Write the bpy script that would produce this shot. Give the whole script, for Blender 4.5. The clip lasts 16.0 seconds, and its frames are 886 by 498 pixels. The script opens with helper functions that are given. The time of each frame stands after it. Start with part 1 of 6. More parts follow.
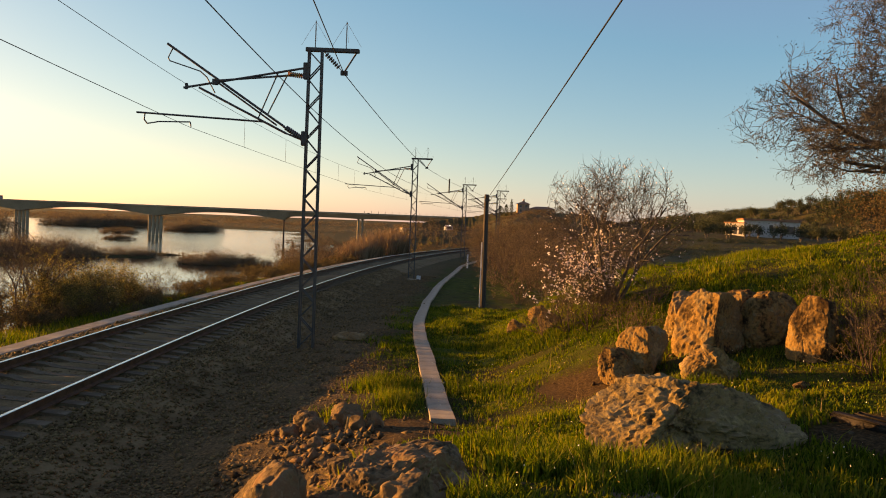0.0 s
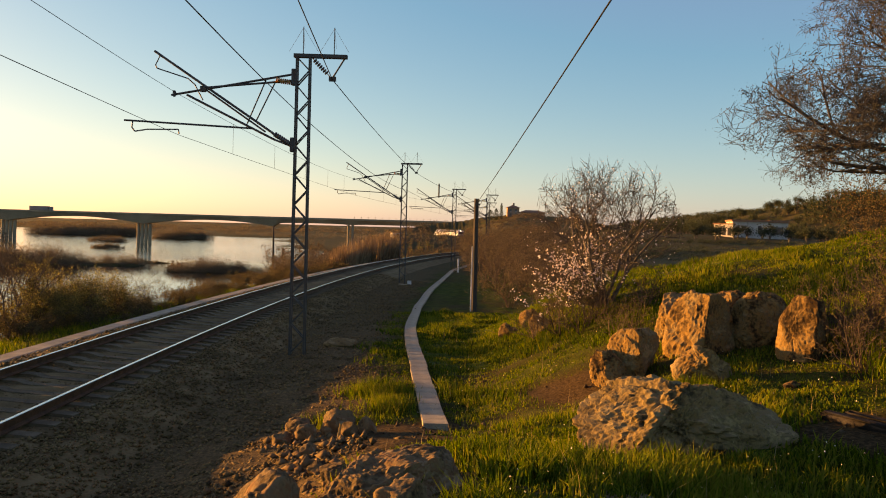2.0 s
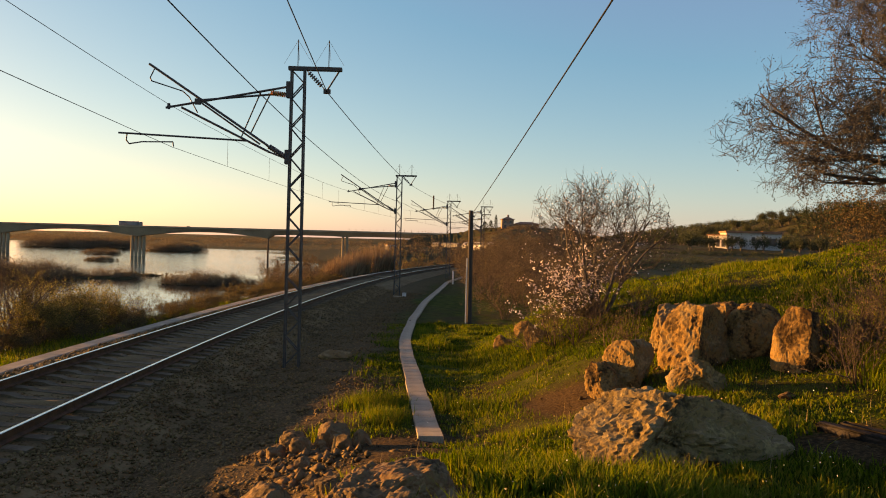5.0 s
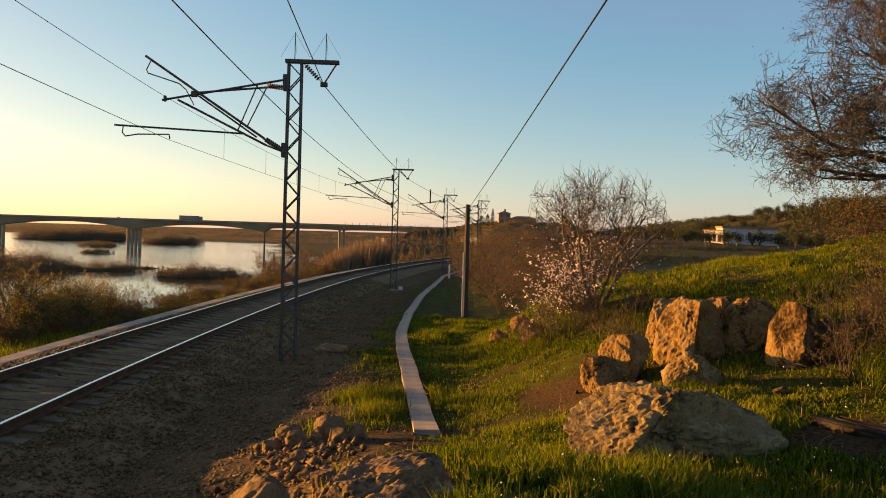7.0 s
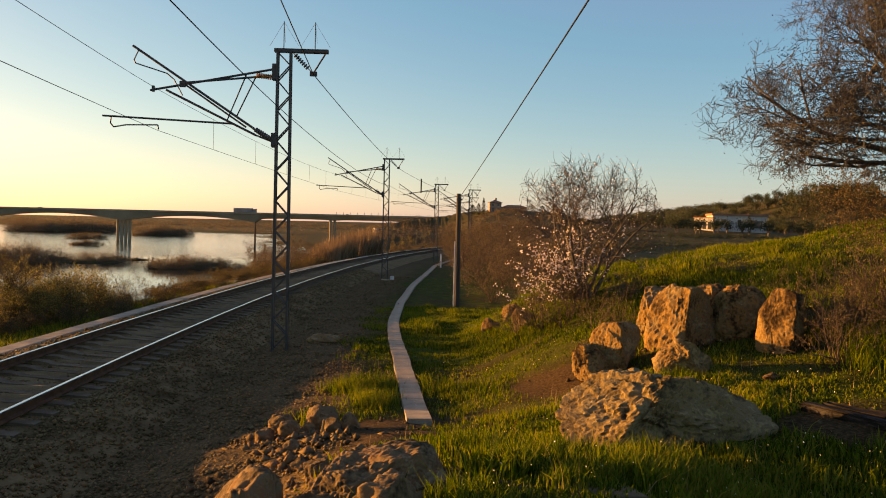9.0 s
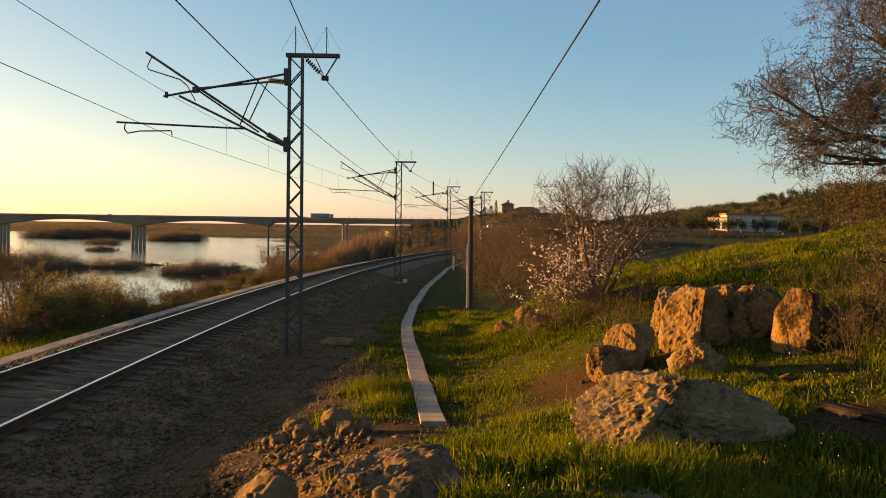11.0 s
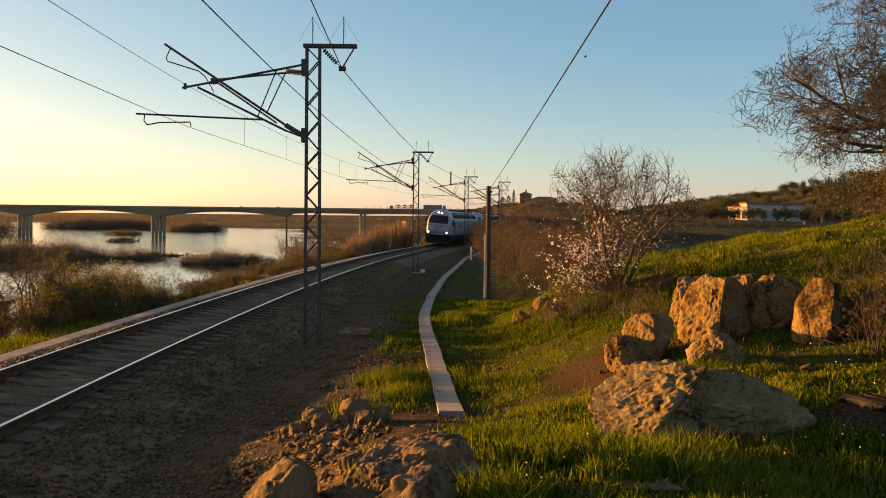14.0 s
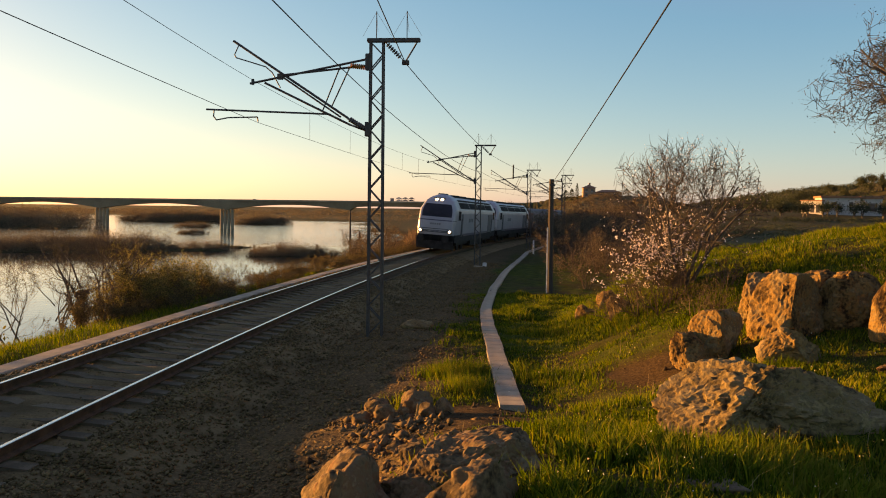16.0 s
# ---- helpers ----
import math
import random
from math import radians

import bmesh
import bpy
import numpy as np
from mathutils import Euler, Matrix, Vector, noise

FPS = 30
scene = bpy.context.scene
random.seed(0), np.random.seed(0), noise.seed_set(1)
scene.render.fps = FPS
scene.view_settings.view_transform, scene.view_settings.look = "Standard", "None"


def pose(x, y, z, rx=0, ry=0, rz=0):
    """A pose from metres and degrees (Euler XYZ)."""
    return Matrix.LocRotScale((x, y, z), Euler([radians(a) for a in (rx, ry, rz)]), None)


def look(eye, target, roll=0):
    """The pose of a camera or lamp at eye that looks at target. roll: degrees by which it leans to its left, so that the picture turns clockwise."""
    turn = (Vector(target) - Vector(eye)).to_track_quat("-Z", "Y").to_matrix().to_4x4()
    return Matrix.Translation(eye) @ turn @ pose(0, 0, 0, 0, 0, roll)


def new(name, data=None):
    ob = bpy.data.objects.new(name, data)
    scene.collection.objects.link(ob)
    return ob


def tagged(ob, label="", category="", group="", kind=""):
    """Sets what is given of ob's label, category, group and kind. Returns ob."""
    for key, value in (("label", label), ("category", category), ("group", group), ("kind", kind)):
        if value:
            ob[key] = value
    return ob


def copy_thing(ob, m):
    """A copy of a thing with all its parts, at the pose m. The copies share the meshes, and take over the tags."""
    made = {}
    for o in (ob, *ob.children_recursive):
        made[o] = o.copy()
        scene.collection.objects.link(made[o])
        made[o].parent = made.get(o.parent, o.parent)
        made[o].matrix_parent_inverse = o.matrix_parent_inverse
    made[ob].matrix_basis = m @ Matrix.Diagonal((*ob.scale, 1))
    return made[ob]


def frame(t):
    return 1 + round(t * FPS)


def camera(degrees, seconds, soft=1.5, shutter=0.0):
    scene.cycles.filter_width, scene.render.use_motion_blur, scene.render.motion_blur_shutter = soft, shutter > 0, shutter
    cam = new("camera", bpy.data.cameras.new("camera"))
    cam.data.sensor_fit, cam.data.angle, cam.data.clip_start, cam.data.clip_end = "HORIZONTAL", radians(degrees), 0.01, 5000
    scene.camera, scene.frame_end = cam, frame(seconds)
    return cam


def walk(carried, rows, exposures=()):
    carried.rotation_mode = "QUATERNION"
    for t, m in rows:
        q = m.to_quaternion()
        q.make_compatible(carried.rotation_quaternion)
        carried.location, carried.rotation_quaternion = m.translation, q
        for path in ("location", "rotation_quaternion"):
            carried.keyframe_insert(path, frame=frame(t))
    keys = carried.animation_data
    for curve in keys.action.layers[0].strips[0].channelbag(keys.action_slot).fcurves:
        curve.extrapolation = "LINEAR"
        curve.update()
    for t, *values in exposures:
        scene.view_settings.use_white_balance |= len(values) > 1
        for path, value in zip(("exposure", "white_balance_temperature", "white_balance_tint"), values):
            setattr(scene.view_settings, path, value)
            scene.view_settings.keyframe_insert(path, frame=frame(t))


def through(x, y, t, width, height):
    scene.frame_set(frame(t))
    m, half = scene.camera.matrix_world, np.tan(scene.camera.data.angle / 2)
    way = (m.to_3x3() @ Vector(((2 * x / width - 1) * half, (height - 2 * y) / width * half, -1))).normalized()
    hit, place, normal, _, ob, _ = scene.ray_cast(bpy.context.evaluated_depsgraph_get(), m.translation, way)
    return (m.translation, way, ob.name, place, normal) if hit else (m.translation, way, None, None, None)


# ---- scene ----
# the camera's turns: seconds, yaw, pitch, roll (degrees)
EYE = 2.8
TURNS = [
    (0, 0.29, -1.68, -2.29),
    (0.5, 0.11, -1.71, -1.92),
    (1, -0.91, -1.42, -2.09),
    (1.5, -0.44, -1.72, -1.67),
    (2, -0.44, -1.31, -1.60),
    (2.5, -0.56, -1.24, -1.32),
    (3, -0.46, -1.25, -1.41),
    (3.5, -0.10, -1.30, -1.13),
    (4, -0.61, -1.31, -1.52),
    (4.2, -0.77, -0.97, -1.51),
    (6.3, -0.87, -0.24, -1.48),
    (6.5, -0.89, -1.01, -1.57),
    (7, -1.09, -0.86, -1.71),
    (7.5, -2.03, -1.18, -1.46),
    (8, -2.07, -1.37, -1.69),
    (8.5, -1.53, -1.78, -1.15),
    (9, -1.75, -1.64, -1.33),
    (11.3, -0.77, -1.47, -0.75),
    (11.5, -2.74, -2.53, -0.48),
    (12, -3.72, -2.46, 0.48),
    (12.5, 0.22, -1.59, -0.40),
    (13, -0.70, -1.83, -0.41),
    (13.5, -0.32, -1.90, -0.58),
    (14, 0.49, -2.22, -0.63),
    (14.5, 1.79, -2.24, -0.41),
    (15, 2.39, -2.75, -0.99),
    (15.5, 3.86, -2.48, -0.98),
    (16, 5.12, -2.77, -0.75),
]
cam = camera(60.0, 16.0, soft=1.0)
walk(cam, [(t, pose(0, 0, EYE, 90 + pitch, roll, yaw)) for t, yaw, pitch, roll in TURNS], exposures=[(0, 1.60, 12000, 25.5), (16, 1.60, 12000, 25.5)])

# ---- light: a low evening sun on the left, clear sky ----
SUN_AZIMUTH, SUN_HEIGHT = 68.0, 4.5      # degrees left of the y axis, above the horizon
world = bpy.data.worlds.new("evening_sky")
scene.world = world
world.use_nodes = True
wn = world.node_tree
sky = wn.nodes.new("ShaderNodeTexSky")
sky.sky_type, sky.sun_disc = "NISHITA", False
sky.sun_elevation, sky.sun_rotation = radians(SUN_HEIGHT), radians(-SUN_AZIMUTH)
sky.air_density, sky.dust_density, sky.ozone_density = 0.82, 0.6, 3.0
# a thin veil of evening haze over the clear sky: paler blue, deeper away from the sun
veil, floor_of = wn.nodes.new("ShaderNodeVectorMath"), wn.nodes.new("ShaderNodeVectorMath")
veil.operation, floor_of.operation = "MULTIPLY_ADD", "MAXIMUM"
veil.inputs[1].default_value, veil.inputs[2].default_value = (1.0, 0.76, 0.5), (-0.18, 0.19, 0.98)
floor_of.inputs[1].default_value = (0.27, 0.3, 0.3)
wn.links.new(sky.outputs[0], veil.inputs[0])
wn.links.new(veil.outputs[0], floor_of.inputs[0])
wn.links.new(floor_of.outputs[0], wn.nodes["Background"].inputs[0])
wn.nodes["Background"].inputs[1].default_value = 0.15
sun = new("sun", bpy.data.lights.new("sun", "SUN"))
sun.data.energy, sun.data.angle, sun.data.color = 5.0, radians(0.6), (1.0, 0.62, 0.26)
a = radians(SUN_AZIMUTH)
sun.matrix_world = look((-60 * math.sin(a), 60 * math.cos(a), 60 * math.tan(radians(SUN_HEIGHT))), (0, 0, 0))


# ---- the lie of the land ----
# x, y and half sizes of the river islands
ISLANDS = [(-140, 256, 27, 13), (-160, 246, 30, 15), (-112, 268, 14, 7), (-70, 241, 16, 8), (-106, 286, 14, 4), (-250, 585, 16, 9), (-187, 438, 10, 5), (-258, 772, 34, 20), (-385, 850, 70, 32), (-410, 530, 115, 42), (-205, 232, 40, 22), (-560, 860, 90, 40)]
# brush on them: how many clumps, how high
ISLAND_BRUSH = [(300, 7.5), (300, 8.0), (100, 4.6), (220, 5.0), (50, 1.3), (90, 5.5), (70, 3.6), (220, 13.0), (340, 19.0), (520, 19.0), (220, 7.0), (200, 18.0)]


def smooth(a, b, v):
    """A soft step from 0 at a to 1 at b."""
    k = np.clip((v - a) / (b - a), 0.0, 1.0)
    return k * k * (3 - 2 * k)


def grade(y):
    """Height of the low rail: the line falls gently away."""
    return -0.0037 * (np.clip(y, -60, 200) - 12)


def track_x(y):
    """The track's centre line: a long right-hand bend, straight past y = 150."""
    k = np.clip(y, -80, 150)
    return 0.001212 * k * k - 0.05255 * k - 6.383 + 0.3111 * (y - k)


FAR_LINE = [(13.0, 150), (18.0, 168), (21.5, 190), (24.5, 225), (24.0, 250), (18.0, 273), (8.0, 290), (2.0, 305), (0.0, 335), (0.0, 380), (-1.0, 460), (-1.0, 700)]


def line_x(y):
    """The way of the train: the near bend, and past it a bend to the other side."""
    return np.where(np.asarray(y) < 150, track_x(y), np.interp(y, [p[1] for p in FAR_LINE], [p[0] for p in FAR_LINE]))


def shore_x(y):
    """The near water's edge."""
    return np.interp(y, [-400, 60, 162, 213, 312, 400, 480, 560, 900], [-80, -50, -48, -48, -68, -80, -100, -150, -260])


def wobble(x, y):
    """Low rolling unevenness of the soil."""
    return (0.5 * np.sin(0.9 * x + 0.4 * y + 1.3) * np.sin(0.7 * y - 0.35 * x) + 0.3 * np.sin(2.3 * x - 1.1 * y) * np.sin(1.9 * y + 0.8 * x + 2.0)
            + 0.2 * np.sin(5.1 * x + 2.7 * y) * np.sin(4.3 * y - 3.1 * x + 0.7))


def ground(x, y):
    """Height of the ground, on numpy arrays."""
    x, y = np.asarray(x, float), np.asarray(y, float)
    u = x - track_x(y)
    right = np.interp(y, [-50, 0, 5.5, 12, 20, 34, 60, 120, 260, 500, 4000], [1.6, 1.25, 0.9, -0.25, -0.45, -0.8, -0.8, -0.7, 0.6, 3.0, 10.0])
    lift = np.interp(y, [0, 4, 8, 12, 20, 24, 33, 60, 4000], [0.0, 0.05, 0.25, 1.1, 2.05, 1.95, 0.75, 0.7, 0.7])
    knoll = smooth(6, 12, y) * (1 - smooth(23, 34, y))
    edge = np.interp(y, [0, 12, 26, 40, 200], [0.4, 0.4, 1.0, 5.0, 18.0])
    right = right + lift * smooth(0, 4.4, x - edge) + 0.19 * knoll * np.clip(x - 4.8, 0, 14)
    # the hollow in front of the broad boulder
    right = right - 0.6 * smooth(1.1, 3.8, x) * (1 - smooth(5.6, 8.4, y)) * smooth(2, 4, y)
    # far rises on the right: the villa's slope and the wooded hill
    right = right + 10 * np.exp(-((x - 48) / 55) ** 2 - ((y - 430) / 120) ** 2)
    right = right + 25 * np.exp(-((x - 310) / 150) ** 2 - ((y - 680) / 170) ** 2) + 16 * np.exp(-((x - 520) / 140) ** 2 - ((y - 640) / 150) ** 2)
    right = right + 22 * np.exp(-((x - 265) / 65) ** 2 - ((y - 470) / 90) ** 2) + 2.0 * np.exp(-((x - 105) / 45) ** 2 - ((y - 265) / 42) ** 2)
    whole = right
    bed = -0.5 + grade(y)
    right = bed + (right - bed) * smooth(np.interp(y, [5, 8, 9.6], [4.3, 3.9, 2.7]), np.interp(y, [5, 8, 10, 14, 24], [7.2, 6.7, 6.2, 6.0, 4.6]), u)
    # the river bank on the left, the river bed with its islands, and the far shore
    edge = track_x(y) - 2.9
    v = (x - shore_x(y)) / (edge - shore_x(y))
    bank = np.interp(v, [-0.4, 0, 0.35, 0.75, 0.88, 0.915, 0.95, 1.0, 1.1], [-15, -12.1, -10.3, -5.8, -2.2, -0.98, -0.72, -0.62, -0.5]) + grade(y)
    for ix, iy, sx, sy in ISLANDS:
        bank = np.maximum(bank, np.minimum(-11.5, -15 + 7 * np.exp(-((x - ix) / sx) ** 2 - ((y - iy) / sy) ** 2)))
    shore = smooth(980, 1040, y + np.where(x < -260, 0.9, 0.12) * (x + 260) + 30 * np.sin(x / 90))
    bank = bank + (-10.5 - bank) * shore + 26 * smooth(1500, 3400, y + 0.2 * x)
    bank = bank + (whole - bank) * smooth(140, 230, y) * smooth(-46, -8, x)
    z = np.where(u > 0, right, bank)
    # the cutting of the far bend
    way = np.full(z.shape, 1e9)
    for k in np.arange(160, 420, 4.0):
        way = np.minimum(way, np.hypot(x - float(line_x(k)), y - k))
    z = np.minimum(z, -1.3 + 0.35 * np.maximum(way - 4.5, 0))
    calm = smooth(2.2, 4.5, np.abs(u))
    return z + calm * (0.05 + 0.06 * smooth(6, 14, x) + 0.5 * smooth(60, 300, np.abs(x) + y)) * wobble(x, y)

# ---- materials ----
def material(name, colours, scale=4.0, rough=0.8, metal=0.0, bump=0.3, fine=40.0, island=0.0, objects=0.0, emission=None, through=0.0, stretch=(1, 1, 1)):
    """A surface whose colours run through noise of two scales; island and objects: how far single pieces differ."""
    m = bpy.data.materials.new(name)
    m.use_nodes = True
    nt = m.node_tree
    bsdf = nt.nodes["Principled BSDF"]
    coord = nt.nodes.new("ShaderNodeTexCoord")
    mapping = nt.nodes.new("ShaderNodeMapping")
    mapping.inputs["Scale"].default_value = stretch
    nt.links.new(coord.outputs["Object"], mapping.inputs[0])
    large, small = nt.nodes.new("ShaderNodeTexNoise"), nt.nodes.new("ShaderNodeTexNoise")
    for node, k, d in ((large, scale, 5.0), (small, fine, 4.0)):
        node.inputs["Scale"].default_value, node.inputs["Detail"].default_value = k, d
        nt.links.new(mapping.outputs[0], node.inputs["Vector"])
    mix = nt.nodes.new("ShaderNodeMath")
    mix.operation = "MULTIPLY_ADD"
    nt.links.new(small.outputs[0], mix.inputs[0])
    mix.inputs[1].default_value = 0.45
    nt.links.new(large.outputs[0], mix.inputs[2])
    value = mix.outputs[0]
    for strength, kind, socket in ((island, "ShaderNodeNewGeometry", "Random Per Island"), (objects, "ShaderNodeObjectInfo", "Random")):
        if strength:
            info, add = nt.nodes.new(kind), nt.nodes.new("ShaderNodeMath")
            add.operation = "MULTIPLY_ADD"
            nt.links.new(info.outputs[socket], add.inputs[0])
            add.inputs[1].default_value = strength
            nt.links.new(value, add.inputs[2])
            less = nt.nodes.new("ShaderNodeMath")
            less.operation = "SUBTRACT"
            nt.links.new(add.outputs[0], less.inputs[0])
            less.inputs[1].default_value = strength / 2
            value = less.outputs[0]
    ramp = nt.nodes.new("ShaderNodeValToRGB")
    while len(ramp.color_ramp.elements) < len(colours):
        ramp.color_ramp.elements.new(0.5)
    for k, (e, c) in enumerate(zip(ramp.color_ramp.elements, colours)):
        e.position = 0.54 + 0.37 * k / max(1, len(colours) - 1)
        e.color = (*c, 1)
    nt.links.new(value, ramp.inputs[0])
    nt.links.new(ramp.outputs[0], bsdf.inputs["Base Color"])
    bsdf.inputs["Roughness"].default_value, bsdf.inputs["Metallic"].default_value = rough, metal
    if rough >= 0.7:
        bsdf.inputs["Specular IOR Level"].default_value = 0.12
    if bump:
        b = nt.nodes.new("ShaderNodeBump")
        b.inputs["Strength"].default_value, b.inputs["Distance"].default_value = bump, 0.03
        nt.links.new(mix.outputs[0], b.inputs["Height"])
        nt.links.new(b.outputs[0], bsdf.inputs["Normal"])
    if emission:
        bsdf.inputs["Emission Color"].default_value = (*emission[:3], 1)
        bsdf.inputs["Emission Strength"].default_value = emission[3]
    if through:
        # thin leaves and blades let light through
        t = nt.nodes.new("ShaderNodeBsdfTranslucent")
        ms = nt.nodes.new("ShaderNodeMixShader")
        ms.inputs[0].default_value = through
        nt.links.new(ramp.outputs[0], t.inputs["Color"])
        nt.links.new(bsdf.outputs[0], ms.inputs[1])
        nt.links.new(t.outputs[0], ms.inputs[2])
        nt.links.new(ms.outputs[0], nt.nodes["Material Output"].inputs["Surface"])
    return m


STEEL = material("weathered_galvanised_steel", [(0.035, 0.035, 0.033), (0.065, 0.062, 0.056), (0.06, 0.042, 0.03)], 3, 0.6, 0.3, 0.1)
RAIL_TOP = material("polished_rail_head", [(0.45, 0.43, 0.40), (0.6, 0.58, 0.55)], 2, 0.22, 1.0, 0.0)
RAIL_RUST = material("rusty_rail_web", [(0.07, 0.035, 0.02), (0.13, 0.065, 0.035)], 6, 0.8, 0.2)
SLEEPER = material("weathered_concrete_sleeper", [(0.09, 0.066, 0.038), (0.15, 0.112, 0.066)], 5, 0.9, objects=0.3)
BALLAST = material("dark_track_ballast", [(0.082, 0.053, 0.021), (0.13, 0.084, 0.035), (0.19, 0.125, 0.055)], 1.2, 0.95, bump=0.8, fine=26, island=0.4)
CONCRETE = material("pale_trough_concrete", [(0.23, 0.19, 0.13), (0.31, 0.255, 0.175), (0.37, 0.305, 0.21)], 3, 0.9, objects=0.06)
BRIDGE = material("bridge_concrete", [(0.26, 0.2, 0.13), (0.36, 0.28, 0.185)], 0.08, 0.9, bump=0.0, fine=1.0)
DARK_PORCELAIN = material("dark_insulator", [(0.05, 0.045, 0.04), (0.09, 0.08, 0.07)], 8, 0.3)
# brown insulator brightened to orange: the sun's glow is put into its colour
GLOW_PORCELAIN = material("sunlit_glow_insulator", [(0.35, 0.19, 0.05), (0.6, 0.36, 0.12)], 8, 0.25, through=0.6)
WIRE = material("dark_cable", [(0.005, 0.005, 0.006), (0.01, 0.01, 0.01)], 3, 0.75, 0.0, 0.0)
POLE = material("grey_weathered_wood", [(0.04, 0.033, 0.027), (0.085, 0.068, 0.054)], 3, 0.9, stretch=(6, 6, 0.6))
ROCK = material("ochre_limestone", [(0.035, 0.02, 0.008), (0.11, 0.064, 0.024), (0.20, 0.115, 0.04), (0.13, 0.092, 0.046), (0.24, 0.16, 0.07)], 2.6, 0.95, bump=1.0, fine=22, objects=0.15)
PALE_ROCK = material("pale_grey_limestone", [(0.045, 0.032, 0.014), (0.11, 0.076, 0.033), (0.19, 0.128, 0.054), (0.14, 0.106, 0.054), (0.25, 0.18, 0.082)], 3.0, 0.95, bump=1.0, fine=26, objects=0.1)
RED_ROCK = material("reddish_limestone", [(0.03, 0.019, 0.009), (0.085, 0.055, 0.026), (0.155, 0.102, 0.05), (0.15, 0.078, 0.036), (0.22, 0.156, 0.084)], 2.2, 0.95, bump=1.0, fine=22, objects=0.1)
OLD_TIMBER = material("old_dark_timber", [(0.006, 0.005, 0.004), (0.016, 0.013, 0.01), (0.05, 0.042, 0.034)], 4, 0.9, stretch=(1, 6, 6))
PETAL_AND_GLINT = material("wild_flower_and_glint", [(0.75, 0.55, 0.12), (0.8, 0.76, 0.66)], 1, 0.6, bump=0, island=0.7, through=0.3)
ALMOND_TWIG = material("grey_brown_almond_twig", [(0.045, 0.036, 0.029), (0.085, 0.07, 0.055), (0.13, 0.108, 0.088)], 2.5, 0.8, bump=0)
STONE = material("small_field_stone", [(0.06, 0.04, 0.02), (0.13, 0.092, 0.053)], 5, 0.95, bump=0.6, fine=30, objects=0.3)
GRASS = material("green_grass_blade", [(0.027, 0.05, 0.002), (0.064, 0.106, 0.004), (0.115, 0.16, 0.007), (0.175, 0.17, 0.02)], 0.5, 0.7, bump=0, island=0.55, through=0.45)
STRAW = material("dry_grass_stalk", [(0.22, 0.16, 0.07), (0.36, 0.27, 0.13)], 1.5, 0.7, bump=0, island=0.5, through=0.3)
REED = material("orange_winter_reed", [(0.14, 0.088, 0.046), (0.22, 0.142, 0.078), (0.29, 0.195, 0.115)], 0.3, 0.8, bump=0, island=0.6, through=0.1)
BARK = material("grey_brown_bark", [(0.05, 0.04, 0.032), (0.11, 0.09, 0.072), (0.16, 0.135, 0.11)], 6, 0.9, bump=0.5)
TWIG = material("brown_twig", [(0.05, 0.036, 0.026), (0.11, 0.08, 0.056)], 2, 0.85, bump=0)
GREY_TWIG = material("grey_twig", [(0.034, 0.033, 0.03), (0.08, 0.076, 0.068)], 2, 0.9, bump=0)
BLOSSOM = material("pale_almond_blossom", [(0.62, 0.47, 0.42), (0.80, 0.72, 0.66)], 2, 0.6, bump=0, island=0.5, through=0.35)
DRY_LEAF = material("dry_brown_leaf", [(0.06, 0.04, 0.02), (0.11, 0.075, 0.034), (0.15, 0.105, 0.05)], 1.0, 0.7, bump=0, island=0.6, through=0.3)
BRUSH_LEAF = material("brown_green_brush_leaf", [(0.05, 0.038, 0.025), (0.09, 0.067, 0.045), (0.10, 0.082, 0.045), (0.15, 0.108, 0.068)], 0.4, 0.8, bump=0, island=0.6, through=0.3)
# paler than BRUSH_LEAF: the haze of distance is put into the leaf colour
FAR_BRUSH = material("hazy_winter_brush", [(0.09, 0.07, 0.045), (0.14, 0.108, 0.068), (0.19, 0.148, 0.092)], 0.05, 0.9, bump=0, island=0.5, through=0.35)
OLIVE = material("olive_leaf", [(0.027, 0.034, 0.015), (0.046, 0.055, 0.026), (0.066, 0.075, 0.038)], 0.3, 0.7, bump=0, island=0.5, through=0.2)
SCRUB_LEAF = material("rusty_scrub_leaf", [(0.06, 0.05, 0.02), (0.11, 0.086, 0.036), (0.16, 0.12, 0.055)], 0.6, 0.8, bump=0, island=0.6, through=0.35)
BANK_LEAF = material("river_brush_leaf", [(0.085, 0.082, 0.025), (0.16, 0.145, 0.045), (0.23, 0.19, 0.07)], 0.3, 0.8, bump=0, island=0.6, through=0.45)
DARK_GREEN = material("cypress_leaf", [(0.02, 0.03, 0.014), (0.045, 0.055, 0.022)], 0.5, 0.8, bump=0, island=0.5)
WALL_WHITE = material("white_render_wall", [(0.34, 0.32, 0.29), (0.46, 0.43, 0.39)], 0.6, 0.9)
WALL_OCHRE = material("ochre_villa_wall", [(0.3, 0.17, 0.11), (0.4, 0.24, 0.16)], 0.6, 0.9)
TILES = material("terracotta_roof", [(0.22, 0.10, 0.06), (0.34, 0.17, 0.10)], 2, 0.9)
GLASS_DARK = material("dark_window_glass", [(0.03, 0.03, 0.033), (0.045, 0.045, 0.05)], 1, 0.12, bump=0)
LOCO_WHITE = material("white_locomotive_paint", [(0.24, 0.235, 0.245), (0.31, 0.30, 0.31)], 0.8, 0.35, bump=0.0)
WAGON_GREY = material("dark_grey_wagon_paint", [(0.09, 0.085, 0.08), (0.15, 0.14, 0.13)], 0.8, 0.7, bump=0.0)
LOCO_GREY = material("grey_locomotive_roof", [(0.06, 0.062, 0.065), (0.12, 0.12, 0.125)], 1.5, 0.5, bump=0.05)
